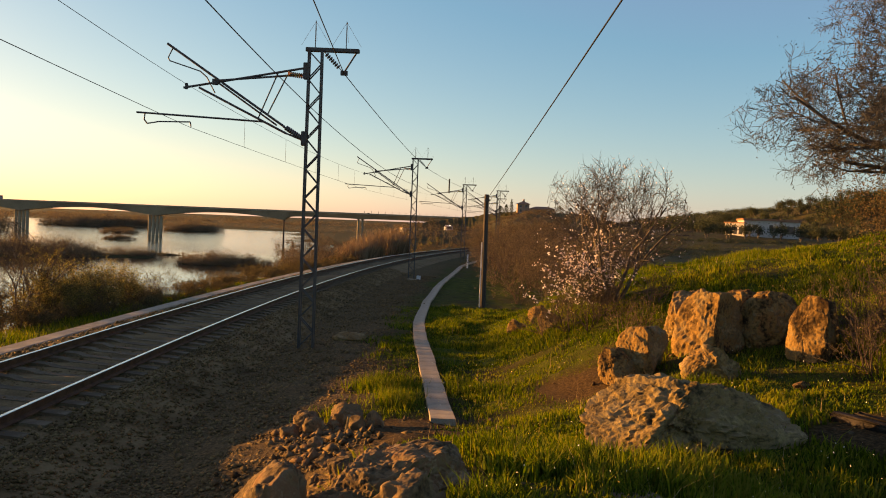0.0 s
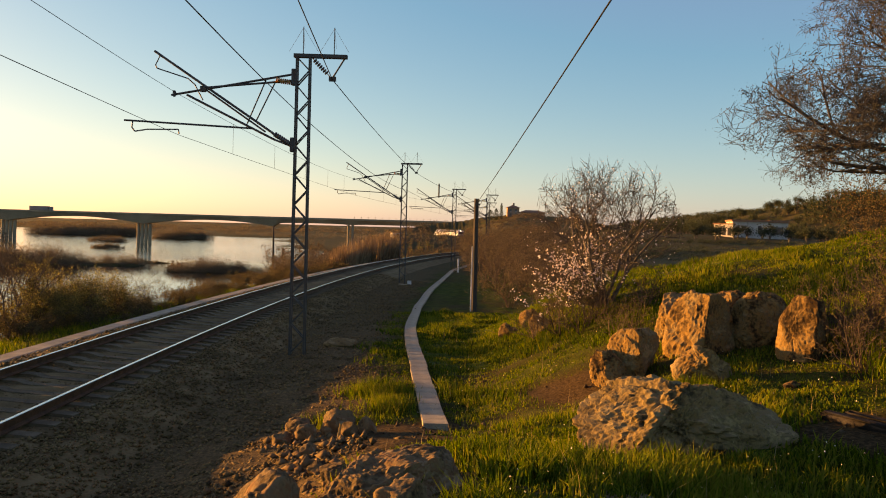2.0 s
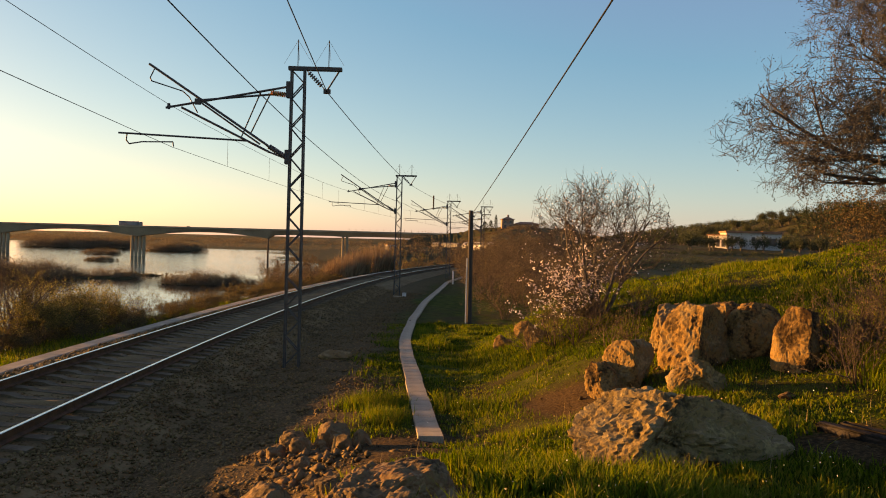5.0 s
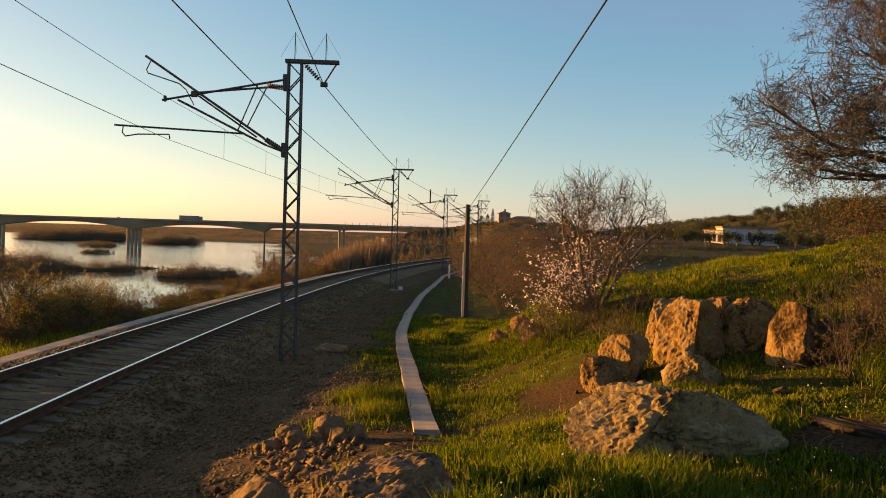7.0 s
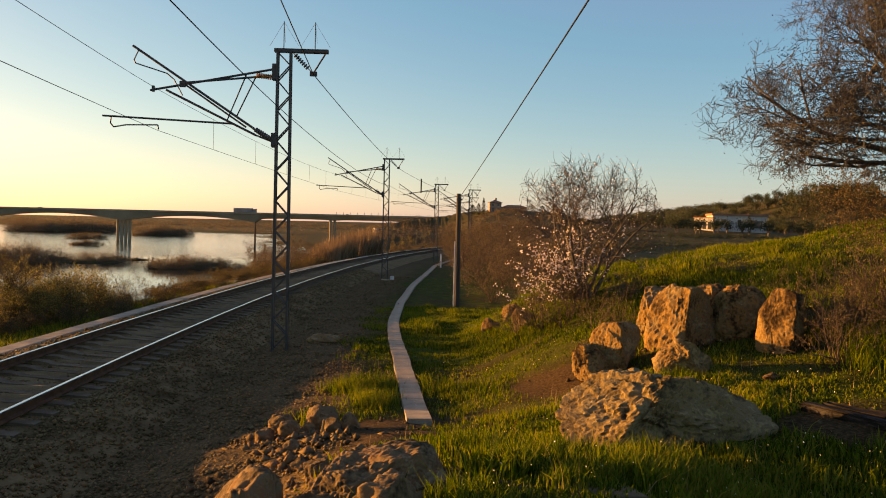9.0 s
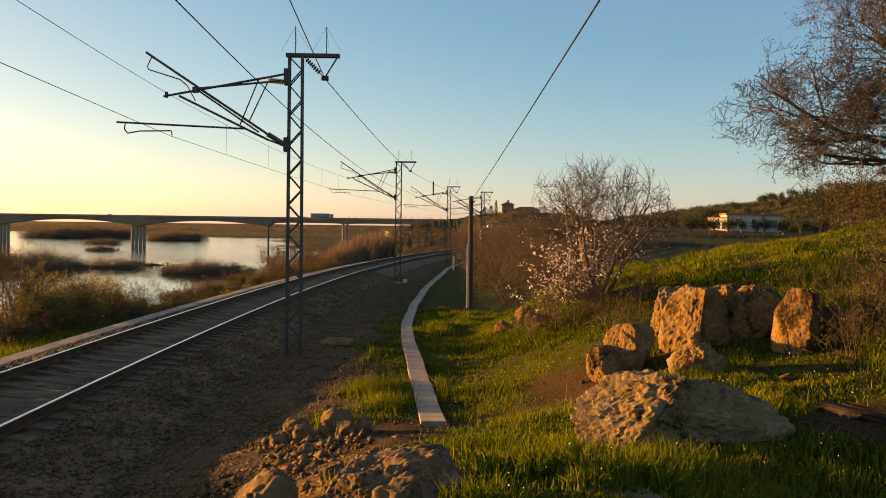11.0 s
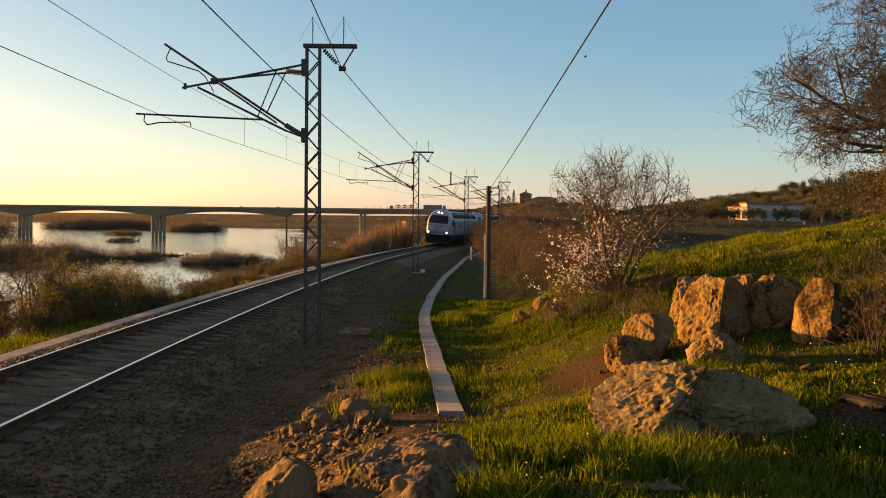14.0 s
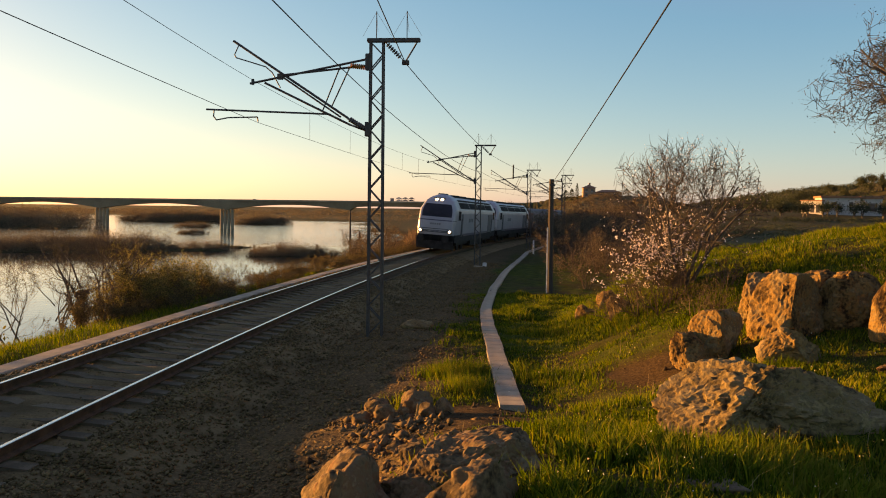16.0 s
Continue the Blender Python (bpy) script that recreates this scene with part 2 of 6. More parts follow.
LOCO_DARK = material("sooty_underframe", [(0.018, 0.016, 0.015), (0.045, 0.040, 0.036)], 2, 0.7, 0.2)
LOCO_STRIPE = material("dark_violet_stripe", [(0.05, 0.04, 0.06), (0.07, 0.055, 0.085)], 1, 0.4, bump=0)
LAMP = material("lit_headlamp", [(0.9, 0.9, 0.85), (0.9, 0.9, 0.85)], 1, 0.3, bump=0, emission=(1.0, 0.93, 0.78, 3.5))
TRUCK_GREY = material("grey_truck_body", [(0.16, 0.15, 0.14), (0.25, 0.23, 0.21)], 0.4, 0.6, bump=0)
TYRE = material("black_rubber", [(0.015, 0.015, 0.015), (0.03, 0.03, 0.03)], 2, 0.8, bump=0)
WHITE_MARK = material("white_marker_paint", [(0.55, 0.54, 0.50), (0.72, 0.70, 0.66)], 4, 0.7)


def water_material():
    """Calm near the bank, ruffled by the wind in long bands further out."""
    m = material("calm_river_water", [(0.012, 0.014, 0.012), (0.02, 0.022, 0.018)], 0.05, 0.05, bump=0)
    nt = m.node_tree
    coord = nt.nodes.new("ShaderNodeTexCoord")

    def ripples(scale, stretch):
        n, mapping = nt.nodes.new("ShaderNodeTexNoise"), nt.nodes.new("ShaderNodeMapping")
        n.inputs["Scale"].default_value, n.inputs["Detail"].default_value = scale, 4
        mapping.inputs["Scale"].default_value = stretch
        nt.links.new(coord.outputs["Object"], mapping.inputs[0])
        nt.links.new(mapping.outputs[0], n.inputs["Vector"])
        return n.outputs[0]

    # how far the wind reaches: from 320 m out, with a wandering edge
    apart, reach, bands = nt.nodes.new("ShaderNodeSeparateXYZ"), nt.nodes.new("ShaderNodeMapRange"), nt.nodes.new("ShaderNodeMath")
    nt.links.new(coord.outputs["Object"], apart.inputs[0])
    bands.operation = "MULTIPLY_ADD"
    nt.links.new(ripples(0.02, (0.15, 1, 1)), bands.inputs[0])
    bands.inputs[1].default_value = 160.0
    nt.links.new(apart.outputs["Y"], bands.inputs[2])
    for key, value in (("From Min", 370.0), ("From Max", 440.0), ("To Min", 0.12), ("To Max", 1.0)):
        reach.inputs[key].default_value = value
    nt.links.new(bands.outputs[0], reach.inputs["Value"])
    b = nt.nodes.new("ShaderNodeBump")
    b.inputs["Distance"].default_value = 0.13
    nt.links.new(reach.outputs[0], b.inputs["Strength"])
    nt.links.new(ripples(0.6, (1, 1, 1)), b.inputs["Height"])
    nt.links.new(b.outputs[0], nt.nodes["Principled BSDF"].inputs["Normal"])
    return m


def ground_material():
    """Soil, grass cover, gravel and far fields, laid by the masks of the ground mesh."""
    m = bpy.data.materials.new("ground_soil_and_grass")
    m.use_nodes = True
    nt = m.node_tree
    bsdf = nt.nodes["Principled BSDF"]
    bsdf.inputs["Roughness"].default_value, bsdf.inputs["Specular IOR Level"].default_value = 0.95, 0.05
    coord = nt.nodes.new("ShaderNodeTexCoord")

    def noise_of(scale, detail=6):
        n = nt.nodes.new("ShaderNodeTexNoise")
        n.inputs["Scale"].default_value, n.inputs["Detail"].default_value = scale, detail
        nt.links.new(coord.outputs["Object"], n.inputs["Vector"])
        return n.outputs[0]

    def ramp_of(value, colours, lo=0.35, hi=0.68):
        r = nt.nodes.new("ShaderNodeValToRGB")
        while len(r.color_ramp.elements) < len(colours):
            r.color_ramp.elements.new(0.5)
        for k, (e, c) in enumerate(zip(r.color_ramp.elements, colours)):
            e.position, e.color = lo + (hi - lo) * k / (len(colours) - 1), (*c, 1)
        nt.links.new(value, r.inputs[0])
        return r.outputs[0]

    def mask(name):
        n = nt.nodes.new("ShaderNodeAttribute")
        n.attribute_name = name
        return n.outputs["Fac"]

    def mixed(fac, one, two):
        n = nt.nodes.new("ShaderNodeMix")
        n.data_type = "RGBA"
        nt.links.new(fac, n.inputs[0]), nt.links.new(one, n.inputs[6]), nt.links.new(two, n.inputs[7])
        return n.outputs[2]

    fine, mid, wide = noise_of(22), noise_of(2.3), noise_of(0.16)
    soil = ramp_of(fine, [(0.026, 0.015, 0.006), (0.05, 0.03, 0.012), (0.09, 0.055, 0.024)])
    turf = ramp_of(mid, [(0.018, 0.028, 0.002), (0.036, 0.052, 0.004), (0.06, 0.075, 0.006)])
    stones = ramp_of(fine, [(0.05, 0.032, 0.013), (0.095, 0.061, 0.027), (0.15, 0.098, 0.046)])
    field = ramp_of(wide, [(0.05, 0.042, 0.016), (0.07, 0.056, 0.022), (0.046, 0.05, 0.014)])
    colour = mixed(mask("grass"), soil, turf)
    colour = mixed(mask("gravel"), colour, stones)
    colour = mixed(mask("far"), colour, field)
    nt.links.new(colour, bsdf.inputs["Base Color"])
    b = nt.nodes.new("ShaderNodeBump")
    b.inputs["Strength"].default_value, b.inputs["Distance"].default_value = 0.7, 0.04
    nt.links.new(fine, b.inputs["Height"])
    nt.links.new(b.outputs[0], bsdf.inputs["Normal"])
    return m


WATER, GROUND = water_material(), ground_material()


# ---- building helpers ----
def mesh_of(name, verts, faces, mat, smooth_faces=False):
    me = bpy.data.meshes.new(name)
    me.from_pydata([tuple(v) for v in verts], [], [tuple(f) for f in faces])
    me.materials.append(mat)
    if smooth_faces:
        me.polygons.foreach_set("use_smooth", [True] * len(me.polygons))
    return me


def quick_mesh(name, verts, loops, counts, mat, smooth_faces=False):
    """A mesh out of numpy arrays: vertices, the corners of all faces in turn, and how many each face has."""
    me = bpy.data.meshes.new(name)
    verts, loops, counts = np.asarray(verts, np.float32), np.asarray(loops, np.int32), np.asarray(counts, np.int32)
    me.vertices.add(len(verts))
    me.vertices.foreach_set("co", verts.ravel())
    me.loops.add(len(loops))
    me.loops.foreach_set("vertex_index", loops)
    me.polygons.add(len(counts))
    me.polygons.foreach_set("loop_start", np.concatenate([[0], np.cumsum(counts)[:-1]]).astype(np.int32))
    me.polygons.foreach_set("loop_total", counts)
    if smooth_faces:
        me.polygons.foreach_set("use_smooth", np.ones(len(counts), bool))
    me.materials.append(mat)
    me.update(calc_edges=True)
    me.validate()
    return me


def part(name, bm, mat, parent=None, label="", at=None, smooth_faces=False):
    """Links a bmesh as one mesh object under a thing or a part."""
    me = bpy.data.meshes.new(name)
    bm.to_mesh(me)
    bm.free()
    me.materials.append(mat)
    if smooth_faces:
        me.polygons.foreach_set("use_smooth", [True] * len(me.polygons))
    return placed(name, me, parent, label, at)


def placed(name, me, parent=None, label="", at=None):
    ob = new(name, me)
    if parent:
        ob.parent = parent
    if at is not None:
        ob.matrix_basis = at
    if label:
        ob["label"] = label
    return ob


def thing(name, label, category, at=None, group="", kind=""):
    ob = tagged(new(name), label, category, group, kind)
    ob.empty_display_size = 0.2
    if at is not None:
        ob.matrix_basis = at
    return ob


def box(bm, x0, x1, y0, y1, z0, z1, bevel=0.0):
    made = bmesh.ops.create_cube(bm, size=1.0, matrix=Matrix.Translation(((x0 + x1) / 2, (y0 + y1) / 2, (z0 + z1) / 2)) @ Matrix.Diagonal((x1 - x0, y1 - y0, z1 - z0, 1)))
    if bevel:
        edges = list({e for v in made["verts"] for e in v.link_edges})
        bmesh.ops.bevel(bm, geom=edges, offset=bevel, segments=2, affect="EDGES")
    return bm


def bar(bm, a, b, r, sides=6, r2=None):
    """A round bar from a to b."""
    a, b = Vector(a), Vector(b)
    turn = (b - a).to_track_quat("Z", "Y").to_matrix().to_4x4()
    bmesh.ops.create_cone(bm, cap_ends=True, segments=sides, radius1=r, radius2=r if r2 is None else r2, depth=(b - a).length,
                          matrix=Matrix.Translation((a + b) / 2) @ turn)
    return bm


def angle_bar(bm, a, b, w):
    """A square-section bar from a to b."""
    a, b = Vector(a), Vector(b)
    turn = (b - a).to_track_quat("Z", "Y").to_matrix().to_4x4()
    bmesh.ops.create_cube(bm, size=1.0, matrix=Matrix.Translation((a + b) / 2) @ turn @ Matrix.Diagonal((w, w, (b - a).length, 1)))
    return bm


def sweep(points, radii, sides, verts, loops, counts):
    """Adds a tapered tube along points to the lists of a mesh."""
    pts = np.asarray(points, float)
    n = len(pts)
    way = np.gradient(pts, axis=0)
    way /= np.linalg.norm(way, axis=1)[:, None] + 1e-9
    up = np.array([0.31, 0.17, 0.93]) if abs(way[0][2]) < 0.8 else np.array([0.95, 0.2, 0.1])
    s = np.cross(way, up)
    s /= np.linalg.norm(s, axis=1)[:, None] + 1e-9
    q = np.cross(way, s)
    first = sum(len(v) for v in verts)
    ang = np.arange(sides) * 2 * np.pi / sides
    ring = pts[:, None, :] + np.asarray(radii)[:, None, None] * (np.cos(ang)[None, :, None] * s[:, None, :] + np.sin(ang)[None, :, None] * q[:, None, :])
    verts.append(ring.reshape(-1, 3))
    i = np.arange(n - 1)[:, None] * sides + np.arange(sides)[None, :]
    j = np.arange(n - 1)[:, None] * sides + (np.arange(sides) + 1)[None, :] % sides
    quads = np.stack([i, j, j + sides, i + sides], -1).reshape(-1, 4) + first
    loops.append(quads.ravel())
    counts.append(np.full(len(quads), 4))


def tubes_mesh(name, paths, mat, sides=5):
    verts, loops, counts = [], [], []
    for points, radii in paths:
        sweep(points, radii, sides if radii[0] > 0.02 else 3, verts, loops, counts)
    return quick_mesh(name, np.concatenate(verts), np.concatenate(loops), np.concatenate(counts), mat, True)


def grow(rng, start, way, length, radius, levels, kids, spread, lift, paths, tips, first=0.3):
    """One branch and, on it, its branches: fills paths with (points, radii) and tips with (point, way)."""
    n = 6 if levels > 1 else 4 if levels else 2
    pts, d = [np.asarray(start, float)], np.asarray(way, float)
    d = d / np.linalg.norm(d)
    for k in range(n):
        d = d + rng.normal(0, 0.15 + 0.05 * (3 - min(levels, 3)), 3) + np.array([0, 0, lift])
        d /= np.linalg.norm(d)
        pts.append(pts[-1] + d * length / n)
    radii = [radius * (1 - 0.72 * k / n) for k in range(n + 1)]
    paths.append((pts, radii))
    if levels == 0:
        tips.append((pts[-1], d))
        tips.append((pts[len(pts) // 2], d))
        return
    count = kids[-levels] if levels <= len(kids) else kids[0]
    for k in range(count):
        f = first + (1 - first) * (k + rng.uniform(0, 1)) / count
        at = min(n - 1, int(f * n))
        p = pts[at] + (pts[at + 1] - pts[at]) * (f * n - at if f * n - at < 1 else 1)
        base = pts[at + 1] - pts[at]
        base /= np.linalg.norm(base)
        side = rng.normal(0, 1, 3)
        side -= base * side.dot(base)
        side /= np.linalg.norm(side)
        a = rng.uniform(0.6, 1.15) * spread
        grow(rng, p, base * math.cos(a) + side * math.sin(a), length * rng.uniform(0.42, 0.72) * (1.15 - 0.4 * f), max(0.005, radius * (1 - 0.65 * f) * 0.55), levels - 1, kids, spread, lift, paths, tips)


def leaves_mesh(name, spots, sizes, mat, rng, aspect=0.5):
    """Folded four-cornered leaves at the spots, turned at random."""
    spots, sizes = np.asarray(spots, float), np.asarray(sizes, float)
    n = len(spots)
    d = rng.normal(0, 1, (n, 3))
    d /= np.linalg.norm(d, axis=1)[:, None]
    s = np.cross(d, rng.normal(0, 1, (n, 3)))
    s /= np.linalg.norm(s, axis=1)[:, None]
    h = sizes[:, None]
    lift_n = np.cross(d, s) * h * 0.15
    verts = np.stack([spots, spots + d * h * 0.55 + s * h * aspect * 0.5 + lift_n, spots + d * h, spots + d * h * 0.45 - s * h * aspect * 0.5 + lift_n], 1).reshape(-1, 3)
    k = np.arange(n)[:, None] * 4
    loops = (k + np.array([[0, 1, 2, 0, 2, 3]])).ravel()
    return quick_mesh(name, verts, loops, np.full(2 * n, 3), mat)


def blades_mesh(name, roots, heights, widths, mat, rng, lean=0.35):
    """Bent grass blades that rise from the roots."""
    roots, heights, widths = np.asarray(roots, float), np.asarray(heights, float), np.asarray(widths, float)
    n = len(roots)
    a = rng.uniform(0, 2 * np.pi, n)
    side = np.stack([np.cos(a), np.sin(a), np.zeros(n)], 1) * widths[:, None] * 0.5
    b = rng.uniform(0, 2 * np.pi, n)
    bend = np.stack([np.cos(b), np.sin(b), np.zeros(n)], 1) * (heights * np.abs(rng.normal(0, lean, n)))[:, None]
    up = np.zeros((n, 3))
    up[:, 2] = heights
    mid = roots + up * 0.55 + bend * 0.35
    tip = roots + up * (1 - 0.12 * rng.uniform(0, 1, n)[:, None]) + bend
    verts = np.stack([roots - side, roots + side, mid + side * 0.8, mid - side * 0.8, tip], 1).reshape(-1, 3)
    k = np.arange(n)[:, None] * 5
    near = roots[:, 1] < 10.5
    long = (k[near] + np.array([[0, 1, 2, 0, 2, 3, 3, 2, 4]])).ravel()
    short = (k[~near] + np.array([[0, 1, 4]])).ravel()
    loops = np.concatenate([long, short])
    return quick_mesh(name, verts, loops, np.full(len(loops) // 3, 3), mat)


# ---- ground, water ----
def steps(stops):
    """Grid lines: stops of (from, spacing), the last one ends it."""
    lines = []
    for (a, d), (b, _) in zip(stops, stops[1:]):
        n = max(1, round((b - a) / d))
        lines += [a + (b - a) * k / n for k in range(n)]
    return np.array(lines + [stops[-1][0]])


def value_noise(x, y, k, seed):
    """Smooth random field on numpy arrays, about -1 to 1."""
    r = np.random.default_rng(seed).uniform(-1, 1, (64, 64))
    gx, gy = np.asarray(x) * k + 31.7, np.asarray(y) * k + 17.3
    i, j = np.floor(gx).astype(int), np.floor(gy).astype(int)
    fx, fy = gx - i, gy - j
    fx, fy = fx * fx * (3 - 2 * fx), fy * fy * (3 - 2 * fy)
    g = lambda p, q: r[p % 64, q % 64]
    return (g(i, j) * (1 - fx) + g(i + 1, j) * fx) * (1 - fy) + (g(i, j + 1) * (1 - fx) + g(i + 1, j + 1) * fx) * fy


def gravel_mask(x, y):
    u = np.asarray(x) - track_x(np.asarray(y))
    edge = np.interp(y, [0, 8, 12, 16, 22, 40, 90], [5.5, 5.6, 5.3, 5.6, 5.5, 5.0, 4.6]) + 0.5 * value_noise(x, y, 0.8, 3)
    return smooth(0.7, -0.7, u - edge) * smooth(-3.9, -3.3, u)


def grass_mask(x, y):
    cover = 0.82 + 0.6 * value_noise(x, y, 0.35, 5) + 0.4 * value_noise(x, y, 1.3, 6)
    bare = 0.9 * np.exp(-((np.asarray(x) + 0.9) / 0.9) ** 2 - ((np.asarray(y) - 9.6) / 1.5) ** 2)
    bare = bare + 1.6 * np.exp(-((np.asarray(x) - 4.75) / 0.8) ** 2 - ((np.asarray(y) - 8.3) / 0.75) ** 2) + np.exp(-((np.asarray(x) - 0.35) / 0.5) ** 2 - ((np.asarray(y) - 6.0) / 0.9) ** 2)
    bare = bare + 1.2 * np.exp(-((np.asarray(x) - 2.3) / 0.6) ** 2 - ((np.asarray(y) - 12.9) / 0.8) ** 2) - 0.8 * np.exp(-((np.asarray(x) - 1.7) / 0.9) ** 2 - ((np.asarray(y) - 10.2) / 1.2) ** 2)
    bare = bare + 0.8 * np.exp(-((np.asarray(x) + 0.5) / 0.6) ** 2 - ((np.asarray(y) - 11.2) / 0.9) ** 2) + 0.6 * np.exp(-((np.asarray(x) + 1.3) / 0.7) ** 2 - ((np.asarray(y) - 17.0) / 1.8) ** 2)
    bare = bare + 0.9 * smooth(-0.7, -1.3, np.asarray(x)) * smooth(11.5, 10, np.asarray(y))
    return np.clip(cover - 1.1 * bare, 0, 1) * (1 - gravel_mask(x, y))


def build_ground():
    xs = steps([(-2600, 130), (-700, 18), (-120, 4), (-22, 0.8), (-12, 0.3), (-5, 0.14), (9, 0.3), (16, 1.0), (40, 5), (150, 12), (800, 60), (2600, 0)])
    ys = steps([(-220, 20), (-20, 2), (2, 0.14), (22, 0.3), (40, 0.8), (80, 2.5), (200, 8), (520, 16), (1100, 60), (4200, 0)])
    gx, gy = np.meshgrid(xs, ys)
    z = ground(gx, gy)
    near = smooth(40, 15, np.hypot(gx, gy))
    z = z + near * (0.035 * value_noise(gx, gy, 2.1, 8) + 0.02 * value_noise(gx, gy, 5.3, 9)) * smooth(2.6, 4.5, np.abs(gx - track_x(gy)))
    n, m = gx.shape
    k = (np.arange(n - 1)[:, None] * m + np.arange(m - 1)[None, :]).ravel()
    quads = np.stack([k, k + 1, k + m + 1, k + m], 1)
    me = quick_mesh("ground", np.stack([gx.ravel(), gy.ravel(), z.ravel()], 1), quads.ravel(), np.full(len(quads), 4), GROUND, True)
    far = smooth(45, 90, np.hypot(gx, gy)) * (gx > track_x(gy)) + smooth(120, 220, gy) * (gx <= track_x(gy))
    left = smooth(-3.4, -4.6, gx - track_x(gy))
    for name, values in (("grass", np.where(left > 0, 0.75 * left, grass_mask(gx, gy))), ("gravel", gravel_mask(gx, gy)), ("far", np.clip(far, 0, 1))):
        layer = me.attributes.new(name, "FLOAT", "POINT")
        layer.data.foreach_set("value", values.ravel().astype(np.float32))
    tagged(new("ground", me), "grassy railway bank, bare soil and fields in evening light", "ground", kind="structure")
    w = mesh_of("water", [(-2600, -220, -12), (120, -220, -12), (120, 1500, -12), (-2600, 1500, -12)], [(0, 1, 2, 3)], WATER)
    tagged(new("water", w), "calm pale river reflecting the evening sky", "river", kind="structure")


build_ground()


# ---- railway ----
CANT = 0.12      # the outer rail stands higher


def track_frame(y):
    """Place and heading of the track's centre at y: (x, y, z), angle about z."""
    slope = (track_x(y + 0.5) - track_x(y - 0.5))
    return Vector((float(track_x(y)), y, float(grade(y)))), math.atan(-slope)


def along(points, y0, y1, step, name, mat):
    """A closed profile of (u, z) points swept along the track."""
    ys = np.arange(y0, y1 + step / 2, step)
    verts, faces, n = [], [], len(points)
    for y in ys:
        c, a = track_frame(float(y))
        for u, z in points:
            verts.append((c.x + u * math.cos(a), c.y + u * math.sin(a), c.z + z))
    for i in range(len(ys) - 1):
        for j in range(n):
            faces.append((i * n + j, i * n + (j + 1) % n, (i + 1) * n + (j + 1) % n, (i + 1) * n + j))
    return mesh_of(name, verts, faces, mat)


def tilt(u):
    """Lift of the canted track at the offset u from its centre."""
    return CANT * (0.87 - u) / 1.74


def build_track():
    track = thing("railway_track", "single canted railway track with worn bright rails on concrete sleepers", "railway", kind="structure")
    for u in (0.87, -0.87):
        z = tilt(u)
        rail = placed("rail", along([(u - 0.075, z - 0.16), (u + 0.075, z - 0.16), (u + 0.075, z - 0.145), (u + 0.012, z - 0.12), (u + 0.012, z - 0.045),
                                     (u + 0.036, z - 0.035), (u + 0.036, z - 0.004), (u - 0.036, z - 0.004), (u - 0.036, z - 0.035), (u - 0.012, z - 0.045), (u - 0.012, z - 0.12), (u - 0.075, z - 0.145)],
                                    -14, 330, 2.0, "rail", RAIL_RUST), track)
        placed("rail_head", along([(u - 0.034, z - 0.02), (u + 0.034, z - 0.02), (u + 0.034, z - 0.003), (u + 0.022, z), (u - 0.022, z), (u - 0.034, z - 0.003)],
                                  -14, 330, 2.0, "rail_head", RAIL_TOP), rail, "shiny worn rail head")
    # ballast bed
    ys = np.concatenate([np.arange(-14, 40, 0.35), np.arange(40, 331, 2.0)])
    us = np.array([-3.0, -2.3, -2.0, -1.7, -1.3, -0.8, -0.3, 0.3, 0.8, 1.3, 1.7, 2.0, 2.3, 2.6, 2.9, 3.3])
    zs = np.array([-0.82, -0.74, -0.52, -0.26, -0.225, -0.212, -0.212, -0.212, -0.212, -0.22, -0.23, -0.24, -0.32, -0.42, -0.52, -0.62])
    rng = np.random.default_rng(4)
    verts = []
    for y in ys:
        c, a = track_frame(float(y))
        for u, z in zip(us, zs):
            verts.append((c.x + u * math.cos(a), c.y + u * math.sin(a), c.z + z + np.clip(tilt(u), -0.02, 0.2) + rng.uniform(-0.02, 0.02)))
    m = len(us)
    faces = [(i * m + j, i * m + j + 1, (i + 1) * m + j + 1, (i + 1) * m + j) for i in range(len(ys) - 1) for j in range(m - 1)]
    placed("ballast_bed", mesh_of("ballast_bed", verts, faces, BALLAST), track, "dark stony ballast bed")
    return track


TRACK = build_track()


def stones_mesh(name, spots, sizes, mat, rng):
    """Low angular stones, eight faces each."""
    n = len(spots)
    base = np.array([(1, 0, 0), (-1, 0, 0), (0, 1, 0), (0, -1, 0), (0, 0, 0.8), (0, 0, -0.6)], float)
    shape = base[None] * rng.uniform(0.6, 1.25, (n, 6, 3)) * np.asarray(sizes)[:, None, None] + rng.normal(0, 0.25, (n, 6, 3)) * np.asarray(sizes)[:, None, None] * 0.6
    verts = (np.asarray(spots)[:, None, :] + shape).reshape(-1, 3)
    tri = np.array([(0, 2, 4), (2, 1, 4), (1, 3, 4), (3, 0, 4), (2, 0, 5), (1, 2, 5), (3, 1, 5), (0, 3, 5)])
    loops = (np.arange(n)[:, None, None] * 6 + tri[None]).ravel()
    return quick_mesh(name, verts, loops, np.full(8 * n, 3), mat)


